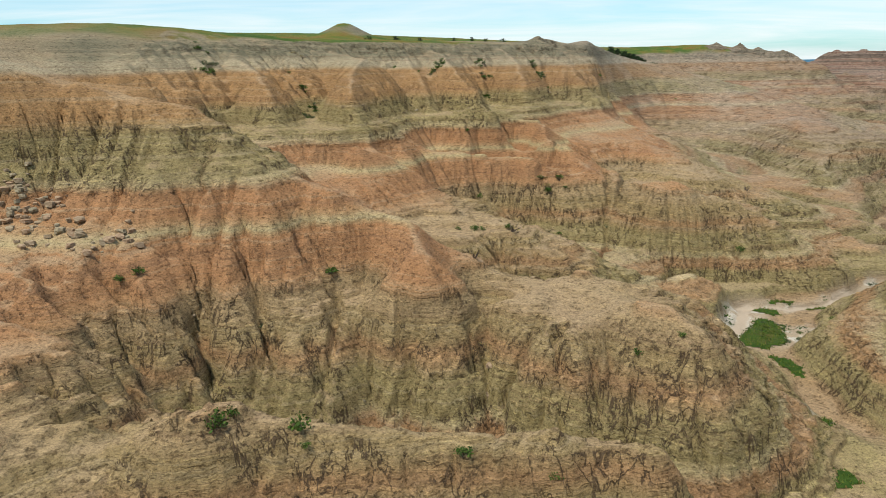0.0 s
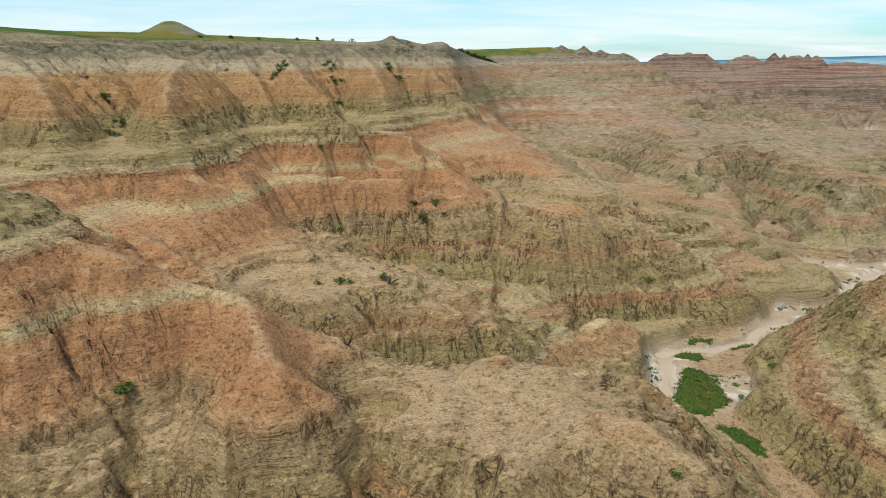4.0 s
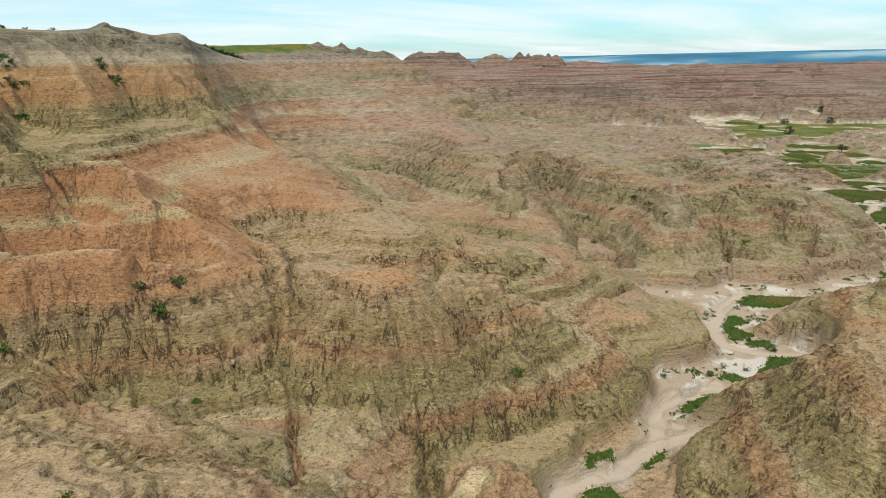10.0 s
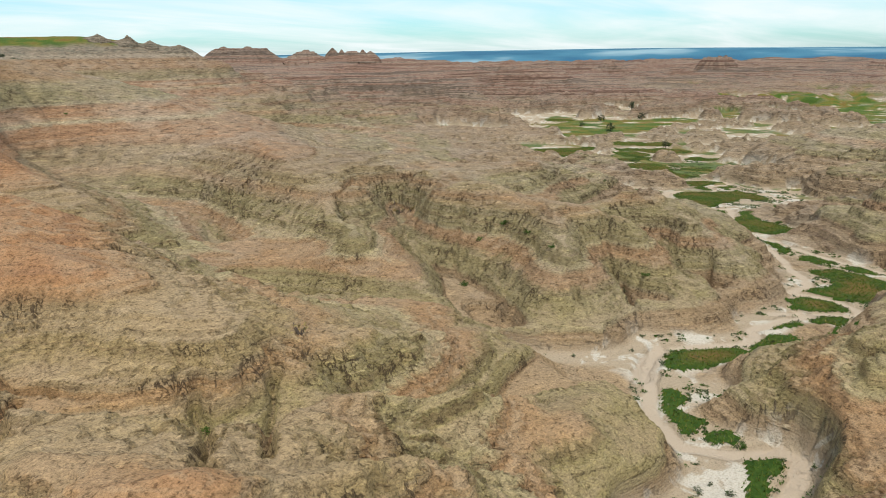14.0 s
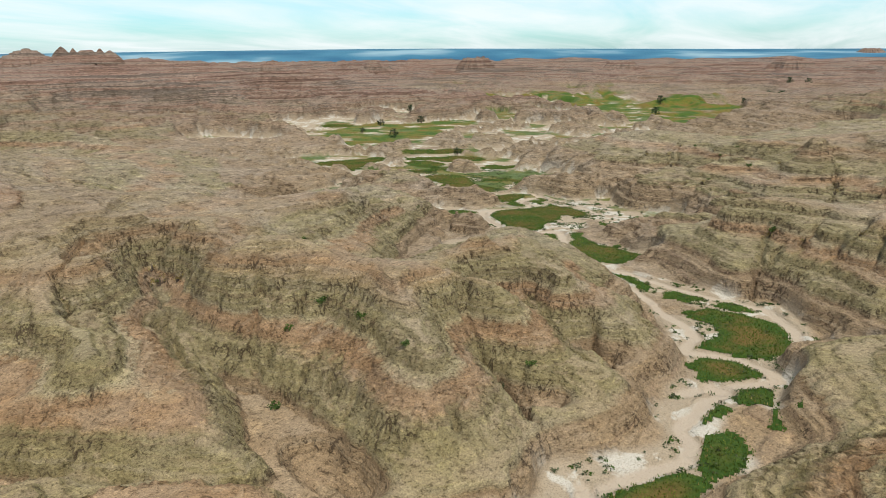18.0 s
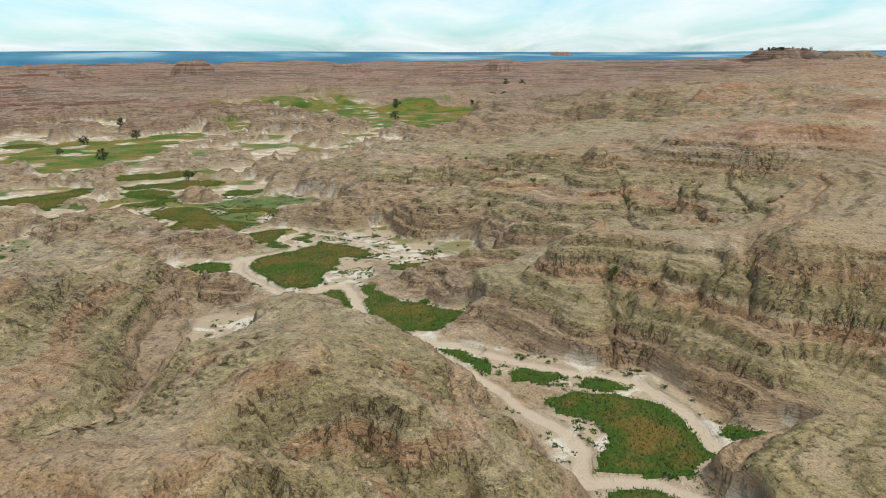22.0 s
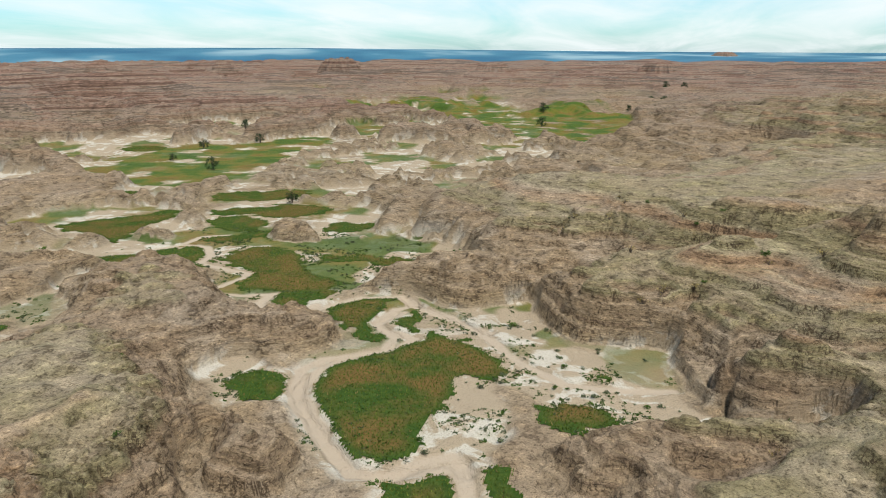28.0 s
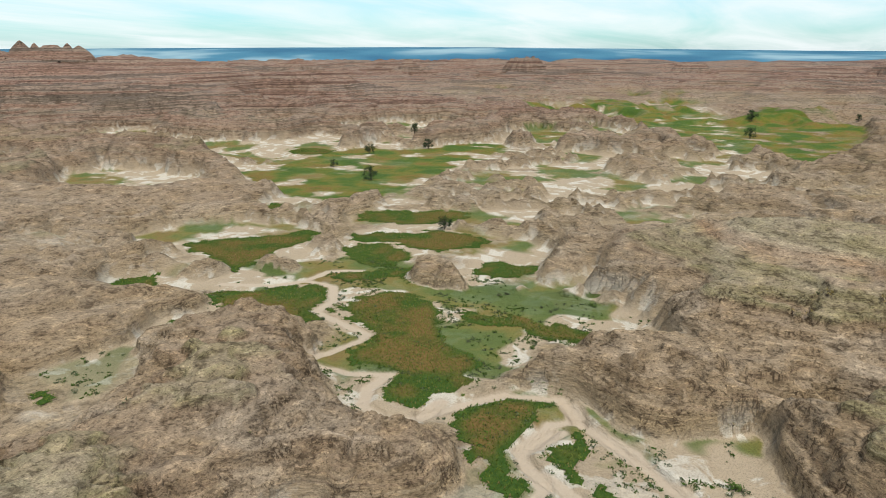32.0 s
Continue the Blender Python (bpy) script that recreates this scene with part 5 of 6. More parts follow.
def seam(z_in, spec_in, z_out, spec_out):
    """Lay the rim of a finer lattice on the straight edges of the coarser one."""
    n = int(round(spec_out[4] / spec_in[4]))
    j0, i0 = int(round((spec_in[2] - spec_out[2]) / spec_out[4])), int(round((spec_in[0] - spec_out[0]) / spec_out[4]))
    ny, nx = (z_in.shape[0] - 1) // n, (z_in.shape[1] - 1) // n
    t = np.arange(n) / n
    for row, j in ((0, j0), (-1, j0 + ny)):
        e = z_out[j, i0:i0 + nx + 1]
        z_in[row] = np.append((e[:-1, None] * (1 - t) + e[1:, None] * t).ravel(), e[-1])
    for col, i in ((0, i0), (-1, i0 + nx)):
        e = z_out[j0:j0 + ny + 1, i]
        z_in[:, col] = np.append((e[:-1, None] * (1 - t) + e[1:, None] * t).ravel(), e[-1])
    hole = np.ones((z_out.shape[0] - 1, z_out.shape[1] - 1), bool)
    hole[j0:j0 + ny, i0:i0 + nx] = False
    return hole


def feather(z_in, spec_in, z_out, spec_out, n):
    """Blend the outer rows of a finer lattice into the coarser one."""
    x, y = lattice(*spec_in)
    ny, nx = z_in.shape
    edge = np.minimum(np.minimum.outer(np.arange(ny), np.arange(nx)), np.minimum.outer(np.arange(ny)[::-1], np.arange(nx)[::-1])).astype(float)
    t = sstep(edge, 0, n)
    return z_in * t + resample(z_out, spec_out[0], spec_out[2], spec_out[4], x, y) * (1 - t)


wz = feather(wz, WIDE, fz, FAR, 40)
mz = feather(mz, MID, wz, WIDE, 60)
cz = feather(cz, CORE, mz, MID, 50)
holes = [np.ones((cz.shape[0] - 1, cz.shape[1] - 1), bool), seam(cz, CORE, mz, MID), seam(mz, MID, wz, WIDE), seam(wz, WIDE, fz, FAR)]


def ground_at(x, y):
    """Height of the finished ground at points."""
    x, y = np.asarray(x, float), np.asarray(y, float)
    out = resample(fz, FAR[0], FAR[2], FAR[4], x, y)
    for z, s in ((wz, WIDE), (mz, MID), (cz, CORE)):
        m = (x >= s[0]) & (x <= s[1]) & (y >= s[2]) & (y <= s[3])
        if m.any():
            gx, gy = (x[m] - s[0]) / s[4], (y[m] - s[2]) / s[4]
            i, j = np.clip(gx.astype(int), 0, z.shape[1] - 2), np.clip(gy.astype(int), 0, z.shape[0] - 2)
            u, v = gx - i, gy - j
            out[m] = (z[j, i] * (1 - u) + z[j, i + 1] * u) * (1 - v) + (z[j + 1, i] * (1 - u) + z[j + 1, i + 1] * u) * v
    return out


def build_ground():
    verts, faces, masks, start = [], [], {k: [] for k in c_mask}, 0
    for (x, y, z, mask), hole in zip(((cx, cy, cz, c_mask), (mx, my, mz, m_mask), (wx, wy, wz, w_mask), (fx, fy, fz, f_mask)), holes):
        ny, nx = z.shape
        i = np.arange(ny * nx).reshape(ny, nx)
        f = np.stack([i[:-1, :-1], i[:-1, 1:], i[1:, 1:], i[1:, :-1]], -1)[hole]
        used = np.zeros(ny * nx, bool)
        used[f.ravel()] = True
        renum = np.cumsum(used) - 1 + start
        verts.append(np.stack([x.ravel()[used], y.ravel()[used], z.ravel()[used]], 1))
        faces.append(renum[f])
        for k in masks:
            masks[k].append(mask[k].ravel()[used])
        start += int(used.sum())
    v, f = np.concatenate(verts), np.concatenate(faces)
    me = bpy.data.meshes.new("ground")
    me.vertices.add(len(v))
    me.vertices.foreach_set("co", v.astype(np.float32).ravel())
    me.loops.add(f.size)
    me.loops.foreach_set("vertex_index", f.astype(np.int32).ravel())
    me.polygons.add(len(f))
    me.polygons.foreach_set("loop_start", np.arange(0, f.size, 4, dtype=np.int32))
    me.polygons.foreach_set("use_smooth", np.ones(len(f), bool))
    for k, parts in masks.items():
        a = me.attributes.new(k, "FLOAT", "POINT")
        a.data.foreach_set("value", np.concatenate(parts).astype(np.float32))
    me.update(calc_edges=True)
    me.materials.append(GROUND)
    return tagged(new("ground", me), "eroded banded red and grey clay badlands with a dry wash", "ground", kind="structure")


ground = build_ground()


# ---- helpers for things ----
def mesh_of(name, verts, faces, material, smooth=False):
    me = bpy.data.meshes.new(name)
    verts, faces = np.asarray(verts, np.float32), np.asarray(faces, np.int32)
    k = faces.shape[1]
    me.vertices.add(len(verts))
    me.vertices.foreach_set("co", verts.ravel())
    me.loops.add(faces.size)
    me.loops.foreach_set("vertex_index", faces.ravel())
    me.polygons.add(len(faces))
    me.polygons.foreach_set("loop_start", np.arange(0, faces.size, k, dtype=np.int32))
    me.polygons.foreach_set("use_smooth", np.full(len(faces), smooth))
    me.update(calc_edges=True)
    me.materials.append(material)
    return me


def part(name, me, parent, label=""):
    ob = new(name, me)
    ob.parent = parent
    return tagged(ob, label)


def empty(name, m=None):
    ob = new(name)
    ob.empty_display_size = 0.3
    if m is not None:
        ob.matrix_world = m
    return ob


def tubes(paths, sides=5):
    """Tapered tubes along paths of (point, radius) rows; returns verts and quads."""
    v, f = [], []
    for path in paths:
        base = len(v)
        for i, (p, r) in enumerate(path):
            a = np.array(path[min(i + 1, len(path) - 1)][0]) - np.array(path[max(i - 1, 0)][0])
            a = a / (np.linalg.norm(a) + 1e-9)
            u = np.cross(a, (0.3, 0.9, 0.1))
            u /= np.linalg.norm(u)
            w = np.cross(a, u)
            for s in range(sides):
                t = 2 * np.pi * s / sides
                v.append(np.array(p) + r * (np.cos(t) * u + np.sin(t) * w))
        for i in range(len(path) - 1):
            for s in range(sides):
                q = (s + 1) % sides
                f.append((base + i * sides + s, base + i * sides + q, base + (i + 1) * sides + q, base + (i + 1) * sides + s))
    return np.array(v), np.array(f)


def leaf_quads(centres, sizes, rng, flat=0.0):
    """One small, bent leaf spray at each centre, turned at random."""
    n = len(centres)
    a = rng.normal(size=(n, 3))
    a[:, 2] *= 1 - flat
    a /= np.linalg.norm(a, axis=1)[:, None]
    b = np.cross(a, rng.normal(size=(n, 3)))
    b /= np.linalg.norm(b, axis=1)[:, None]
    s = np.asarray(sizes)[:, None]
    v = np.stack([centres - a * s, centres + b * s * 0.5, centres + a * s, centres - b * s * 0.5], 1).reshape(-1, 3)
    return v, np.arange(4 * n).reshape(n, 4)


def leaf_material(name, dark, light, rough=0.75):
    m = Mat(name, rough)
    f = m.math("ADD", m.math("MULTIPLY", m.island(), 0.7), m.math("MULTIPLY", m.rand(), 0.3))
    return m.done(m.ramp(f, [(0.1, dark), (0.9, light)]))


LEAF_JUNIPER = leaf_material("juniper_leaf", (0.012, 0.026, 0.009), (0.034, 0.062, 0.020))
LEAF_SAGE = leaf_material("sage_leaf", (0.045, 0.062, 0.028), (0.13, 0.15, 0.075))
LEAF_GREEN = leaf_material("shrub_leaf", (0.028, 0.060, 0.010), (0.085, 0.135, 0.022))
GRASS_BLADE = leaf_material("grass_blade", (0.05, 0.10, 0.012), (0.15, 0.17, 0.03))
GRASS_DRY = leaf_material("dry_grass", (0.16, 0.12, 0.04), (0.30, 0.23, 0.09))
bark = Mat("bark", 0.95)
BARK = bark.done(bark.mix(bark.noise(bark.local((6, 6, 2)), 1.0, 4.0), (0.05, 0.038, 0.028), (0.17, 0.13, 0.10)))


def turf_material():
    m = Mat("meadow_turf", 0.95)
    big = m.noise(m.pos((0.07, 0.07, 0.0)), 1.0, 4.0, 0.6)
    fine = m.noise(m.pos((1.3, 1.3, 1.3)), 1.0, 6.0, 0.75)
    red = m.attr("inner")
    green = m.ramp(fine, [(0.25, (0.014, 0.038, 0.005)), (0.5, (0.034, 0.070, 0.009)), (0.75, (0.075, 0.105, 0.018))])
    rust = m.ramp(fine, [(0.25, (0.075, 0.052, 0.014)), (0.5, (0.150, 0.085, 0.026)), (0.75, (0.21, 0.13, 0.045))])
    f = m.math("MULTIPLY", red, m.step(big, 0.40, 0.58))
    c = m.mix(m.math("MULTIPLY", f, 0.85), green, rust)
    c = m.mix(m.step(m.noise(m.pos((0.3, 0.3, 0.0)), 1.0, 3.0), 0.6, 0.75, 0.0, 0.55), c, (0.042, 0.074, 0.011))
    return m.done(c, m.bump(fine, 1.0, 0.25))


TURF = turf_material()


# ---- meadows: turf sheets with tufts on the valley floor ----
def tuft_cloud(points, height, rng, blades=4):
    """Many short blades standing at points (x, y, z)."""
    n = len(points) * blades
    p = np.repeat(points, blades, 0) + np.c_[rng.normal(0, 0.10, (n, 2)), np.zeros(n)]
    t = rng.uniform(0, 2 * np.pi, n)
    h = height * rng.uniform(0.5, 1.3, n)
    w = 0.05 + 0.05 * rng.random(n)
    d = np.c_[np.cos(t), np.sin(t), np.zeros(n)]
    lean = np.c_[rng.normal(0, 0.3, (n, 2)) * h[:, None], h]
    v = np.stack([p - d * w[:, None], p + d * w[:, None], p + lean], 1).reshape(-1, 3)
    return v, np.arange(3 * n).reshape(n, 3)


def build_meadow(poly, rng):
    lo, hi = poly.min(0), poly.max(0)
    d = 0.5
    x, y = np.meshgrid(np.arange(lo[0] - 1, hi[0] + 1, d), np.arange(lo[1] - 1, hi[1] + 1, d))
    wob = 0.9 + 1.3 * float(sstep(np.array(poly[:, 0].mean()), 180, 260))
    inn = inside(x + wob * (fbm(x, y, 3.1, 3, 101) + 0.9 * gnoise(x / 9, y / 9, 106)), y + wob * (fbm(x, y, 3.1, 3, 102) + 0.9 * gnoise(x / 9, y / 9, 107)), poly) & (fbm(x, y, 2.4, 3, 105) > -0.95)
    for line in WASH:
        inn &= polyline_distance(x, y, line) > 1.5
    z = ground_at(x.ravel(), y.ravel()).reshape(x.shape)
    inn = (box_blur(inn.astype(float), 1) > 0.3) & (box_blur(steepness(z, d), 2) < 0.6)
    if inn.sum() < 12:
        return None
    zs = z + 0.10 + 0.10 * fbm(x, y, 1.3, 2, 103)
    depth = box_blur(box_blur(inn.astype(float), 4), 4)
    zs = z + (zs - z) * sstep(box_blur(inn.astype(float), 1), 0.3, 1.0) + 0.02
    cell = inn[:-1, :-1] & inn[1:, :-1] & inn[:-1, 1:] & inn[1:, 1:]
    i = np.arange(x.size).reshape(x.shape)
    f = np.stack([i[:-1, :-1], i[:-1, 1:], i[1:, 1:], i[1:, :-1]], -1)[cell]
    if len(f) < 6:
        return None
    used = np.zeros(x.size, bool)
    used[f.ravel()] = True
    renum = np.cumsum(used) - 1
    v = np.stack([x.ravel(), y.ravel(), zs.ravel()], 1)[used]
    c = v.mean(0)
    top = empty("meadow", Matrix.Translation(c))
    me = mesh_of("turf", v - c, renum[f], TURF, True)
    a = me.attributes.new("inner", "FLOAT", "POINT")
    a.data.foreach_set("value", sstep(depth, 0.55, 0.95).ravel()[used].astype(np.float32))
    part("turf", me, top)
    pts = v - c
    n = min(len(pts), 3500)
    k = rng.choice(len(pts), n, replace=False)
    q = pts[k] + np.c_[rng.uniform(-0.25, 0.25, (n, 2)), np.full(n, -0.02)]
    tv, tf = tuft_cloud(q, 0.26, rng, 3)
    part("grass_tufts", mesh_of("grass_tufts", tv, tf, GRASS_BLADE), top)
    dry = rng.choice(len(pts), max(4, n // 16), replace=False)
    tv, tf = tuft_cloud(pts[dry], 0.30, rng, 3)
    part("dry_tufts", mesh_of("dry_tufts", tv, tf, GRASS_DRY), top, "straw-coloured dry grass")
    big = (hi - lo).max()
    return tagged(top, "large green meadow with rust-red middle beside the dry wash" if big > 22 else "small patch of green grass on the pale valley floor", "meadow", "valley meadows", "stuff")


rng = np.random.default_rng(11)
meadows = [build_meadow(p, rng) for p in MEADOWS if (p.max(0) - p.min(0)).max() < 60]


# ---- shrubs and trees ----
def shrub_meshes(kind, seed):
    r = np.random.default_rng(seed)
    n = {"sage": 130, "green": 150, "dead": 26}[kind]
    lobes = np.c_[r.uniform(-0.45, 0.45, (6, 2)), r.uniform(0.25, 0.6, 6)]
    c = lobes[r.integers(0, 6, n)] + r.normal(0, 0.16, (n, 3)) * (1, 1, 0.8)
    c[:, 2] = np.maximum(c[:, 2], 0.06)
    v, f = leaf_quads(c, r.uniform(0.07, 0.15, n), r)
    stems = []
    for k in range(7 if kind != "dead" else 16):
        e = lobes[k % 6] * r.uniform(0.8, 1.5) if kind == "dead" else lobes[k % 6]
        mid = e * 0.5 + r.normal(0, 0.05, 3)
        stems.append([((0, 0, -0.1), 0.03), (mid, 0.02), (e, 0.008)])
    sv, sf = tubes(stems, 4)
    mat = {"sage": LEAF_SAGE, "green": LEAF_GREEN, "dead": GRASS_DRY}[kind]
    return mesh_of("foliage", v, f, mat), mesh_of("stem", sv, sf, BARK)


SHRUBS = {k: [shrub_meshes(k, 31 + 7 * i + 100 * j) for i in range(4)] for j, k in enumerate(("sage", "green", "dead"))}
SHRUB_LABEL = {"sage": "grey-green sagebrush clump on the bare clay", "green": "dark green leafy shrub rooted in a clay gully", "dead": "dry brown leafless shrub on the clay slope"}


def place_shrub(kind, x, y, size, r):
    fo, st = SHRUBS[kind][r.integers(0, 4)]
    z = float(ground_at([x], [y])[0])
    top = empty("shrub", Matrix.Translation((x, y, z - 0.04 * size)) @ Matrix.Rotation(r.uniform(0, 6.28), 4, "Z") @ Matrix.Diagonal((size, size, size * r.uniform(0.7, 1.0), 1)))
    part("foliage", fo, top)
    part("stem", st, top)
    return tagged(top, SHRUB_LABEL[kind], "shrub", {"sage": "sagebrush on the flats", "green": "shrubs in the gullies", "dead": "dry shrubs"}[kind])


def scatter_shrubs():
    r = np.random.default_rng(5)
    floor = np.interp(cx, FLOOR[:, 0], FLOOR[:, 1])
    flat = (c_mask["silt"] > 0.6) & (c_mask["bed"] < 0.05) & (fbm(cx, cy, 15, 2, 131) > 0.02)
    in_meadow = np.zeros(cx.shape, bool)
    for p in MEADOWS:
        lo, hi = p.min(0), p.max(0)
        m = (cx > lo[0]) & (cx < hi[0]) & (cy > lo[1]) & (cy < hi[1])
        if m.any():
            in_meadow[m] |= inside(cx[m], cy[m], p)
    flat &= ~in_meadow
    hollow = box_blur(cz, 5) - cz
    gully = (hollow > 0.55) & (cz - floor > 1.0) & (cz < 46)
    for mask, count, kinds, lo, hi in ((flat, 170, ("sage", "sage", "green"), 0.35, 1.0), (gully, 60, ("green", "sage", "dead"), 0.5, 1.3)):
        ids = np.flatnonzero(mask & (cx > -55) & (cx < 330) & (cy > 45) & (cy < 280))
        for i in r.choice(ids, min(count, len(ids)), replace=False):
            place_shrub(kinds[r.integers(0, len(kinds))], cx.flat[i] + r.uniform(-0.2, 0.2), cy.flat[i] + r.uniform(-0.2, 0.2), r.uniform(lo, hi), r)


scatter_shrubs()

# shrubs that grow in known places: in the clefts and on the shoulders
GREEN_AT = ("-34.2,71.2 -32.6,71.8 -15.6,46.2 -10.9,46.7 -10.3,45.7 1,46 -16.6,45.1 -13.6,80.4 18.1,62.2 22.1,62.3 7.7,45.2 -6.6,192.9 -13.3,202.5 -50.5,144.4 -21.5,187.3 104,323.7 56.8,264.1 23.1,142.6 24.3,141.4 "
            "19.5,143.6 20.8,140.7 21.9,133.7 6.1,110.7 4.7,111.1 10,110.6 53.3,124 7,141.7 5.3,162.1 10.9,168.1 2.1,111.2 0,158.4 136.8,218.4 127.6,185.5 123.4,166.2 131.8,183.4 129,175.4 135.3,155.2 "
            "117.9,180.8 214.2,211.2 230.6,110 250.3,104.5 207.9,129.9 198.7,213.5 290.3,137.9 328.8,157.6 312.6,147.6 313.3,142.7 282.3,148.3 277.5,180.3")
DEAD_AT = ("-38.2,187.6 -36.1,188.5 19.7,143.4 21.3,140.6 23.2,142.3 3.5,84.2 10.4,109.1 138.4,221.1 136.7,217.6 19.9,143.4 20.6,141.5 136.3,213.7 68.5,159 274.5,114.7 269.6,115.6 264.2,106.1 268.4,101 202.8,124.3 207.6,130 276.6,114.4 "
           "268.3,103.7 267.1,99.7 332.2,164.1 319.4,176 281.9,149.9 288.6,137.4 272.6,114 197.2,116.1 247.2,90.9 244.1,89.6 287.8,129.3 328.9,162.6 324.1,165.8 324.7,173.9 320.1,178.4 315.5,150.1 282.5,154.8 276.5,158.2 293.1,160.8")
r_known = np.random.default_rng(15)
for kind, text, lo, hi in (("green", GREEN_AT, 0.7, 1.5), ("dead", DEAD_AT, 1.2, 2.4)):
    for p in text.split():
        x, y = map(float, p.split(","))
        place_shrub(kind, x, y, r_known.uniform(lo, hi), r_known)

# thickets in the heads of the gullies below the rim
for k in "abcdef":
    p, q = triples(LINES["gully hoodoo " + k])[:2]
    for n in range(13):
        t = r_known.uniform(-0.25, 0.75)
        x, y = (p + t * (q - p))[:2] + r_known.normal(0, 1.1, 2)
        place_shrub("green" if n % 3 else "sage", x, y, r_known.uniform(0.8, 1.9), r_known)


def build_scrub():
    """Low tufts without number on the silt flats, thickest beside the meadows."""
    r = np.random.default_rng(25)
    near_green = np.zeros(cx.shape)
    for p in MEADOWS:
        lo, hi = p.min(0) - 12, p.max(0) + 12
        m = (cx > lo[0]) & (cx < hi[0]) & (cy > lo[1]) & (cy < hi[1])
        if m.any():
            near_green[m] = np.maximum(near_green[m], sstep(polyline_distance(cx[m], cy[m], np.vstack([p, p[:1]])), 9, 1))
    chance = (c_mask["silt"] > 0.5) * (c_mask["bed"] < 0.05) * (0.06 + near_green) * sstep(fbm(cx, cy, 9, 3, 132), -0.15, 0.3)
    ids = r.choice(cx.size, 4200, replace=False, p=(chance / chance.sum()).ravel())
    base = np.stack([cx.flat[ids], cy.flat[ids], cz.flat[ids]], 1) + np.c_[r.uniform(-0.2, 0.2, (len(ids), 2)), np.zeros(len(ids))]
    size = r.uniform(0.12, 0.42, len(ids)) ** 1.0
    c = np.repeat(base, 16, 0) + r.normal(0, 1, (16 * len(ids), 3)) * np.repeat(size, 16)[:, None] * (0.6, 0.6, 0.3)
    c[:, 2] = np.maximum(c[:, 2], np.repeat(base[:, 2], 16) + 0.02) + 0.05
    v, f = leaf_quads(c, np.repeat(size, 16) * r.uniform(0.3, 0.6, len(c)), r)
    for name, label, k, mat in (("low_scrub", "low green tufts strewn over the pale silt", 0, LEAF_GREEN), ("sage_scrub", "low grey sage tufts strewn over the pale silt", 1, LEAF_SAGE)):
        pick = (np.repeat(np.arange(len(ids)) % 3 == 2, 16)) == bool(k)
        ob = new(name, mesh_of(name, v.reshape(-1, 4, 3)[pick].reshape(-1, 3), np.arange(4 * pick.sum()).reshape(-1, 4), mat))
        tagged(ob, label, "scrub", kind="stuff")


build_scrub()


def tree_meshes(seed, tall):
    """A juniper about a metre wide for each unit of height: trunk, limbs and a dense, uneven crown."""
    r = np.random.default_rng(seed)
    trunk = [[((0, 0, -0.1), 0.055), ((0.02, 0.01, 0.15), 0.045), ((0.0, 0.03, 0.45), 0.03), ((0.03, 0.0, 0.8), 0.012)]]
    limbs, lobes = [], []
    for k in range(16):
        h = r.uniform(0.12, 0.9)
        t = r.uniform(0, 6.28)
        reach = (0.46 if not tall else 0.30) * math.sqrt(max(0.05, 1 - ((h - 0.38) / 0.66) ** 2)) * r.uniform(0.65, 1.1)
        e = np.array((math.cos(t) * reach, math.sin(t) * reach, h + 0.06))
        limbs.append([((0, 0, h * 0.6), 0.02), (e * (0.5, 0.5, 0.9), 0.013), (e, 0.005)])
        lobes.append(e)
    lobes += [np.array((0, 0, z)) for z in (0.35, 0.55, 0.75, 0.92)]
    lobes = np.array(lobes)
    n = 1500
    c = lobes[r.integers(0, len(lobes), n)] + r.normal(0, 1, (n, 3)) * (0.085, 0.085, 0.07)
    c[:, 2] = np.clip(c[:, 2], 0.05, 1.08)
    v, f = leaf_quads(c, r.uniform(0.02, 0.045, n), r)
    tv, tf = tubes(trunk, 7)
    lv, lf = tubes(limbs, 4)
    return mesh_of("trunk", tv, tf, BARK, True), mesh_of("limbs", lv, lf, BARK), mesh_of("crown", v, f, LEAF_JUNIPER)


TREES = [tree_meshes(k, k == 3) for k in (1, 2, 3, 4)]


def place_tree(x, y, h, kind, turn, group, label, base=None):
    z = float(ground_at([x], [y])[0]) if base is None else base
    top = empty("juniper_tree", Matrix.Translation((x, y, z - 0.1)) @ Matrix.Rotation(turn, 4, "Z") @ Matrix.Scale(h, 4))
    for name, me in zip(("trunk", "limbs", "crown"), TREES[kind]):
        part(name, me, top)
    return tagged(top, label, "tree", group)


r_tree = np.random.default_rng(9)
for k, (x, y, h) in enumerate(((429, 337, 5.6), (497, 386, 5.2), (536, 383, 5.6), (531, 371, 5.4), (450, 372, 3.4), (370, 270, 4.0), (643, 303, 5.5), (805, 241, 8), (707, 230, 7),
                               (998, 164, 8), (984, 153, 7), (1001, 142, 8), (987, 132, 7), (970, 146, 7), (889, 168, 6), (1180, 124, 9), (1170, 102, 9), (1010, 172, 8))):
    place_tree(x, y, h, k % 4, r_tree.uniform(0, 6), "junipers on the valley meadows", "dark green rounded juniper tree standing on the meadow")
for k in range(30):
    t = r_tree.uniform(0, 1)
    place_tree(132 + 26 * t + r_tree.normal(0, 4), 566 - 22 * t + r_tree.normal(0, 4), r_tree.uniform(3.5, 5.5), k % 4, r_tree.uniform(0, 6), "juniper grove on the slope", "dark juniper in a dense grove on the slope")


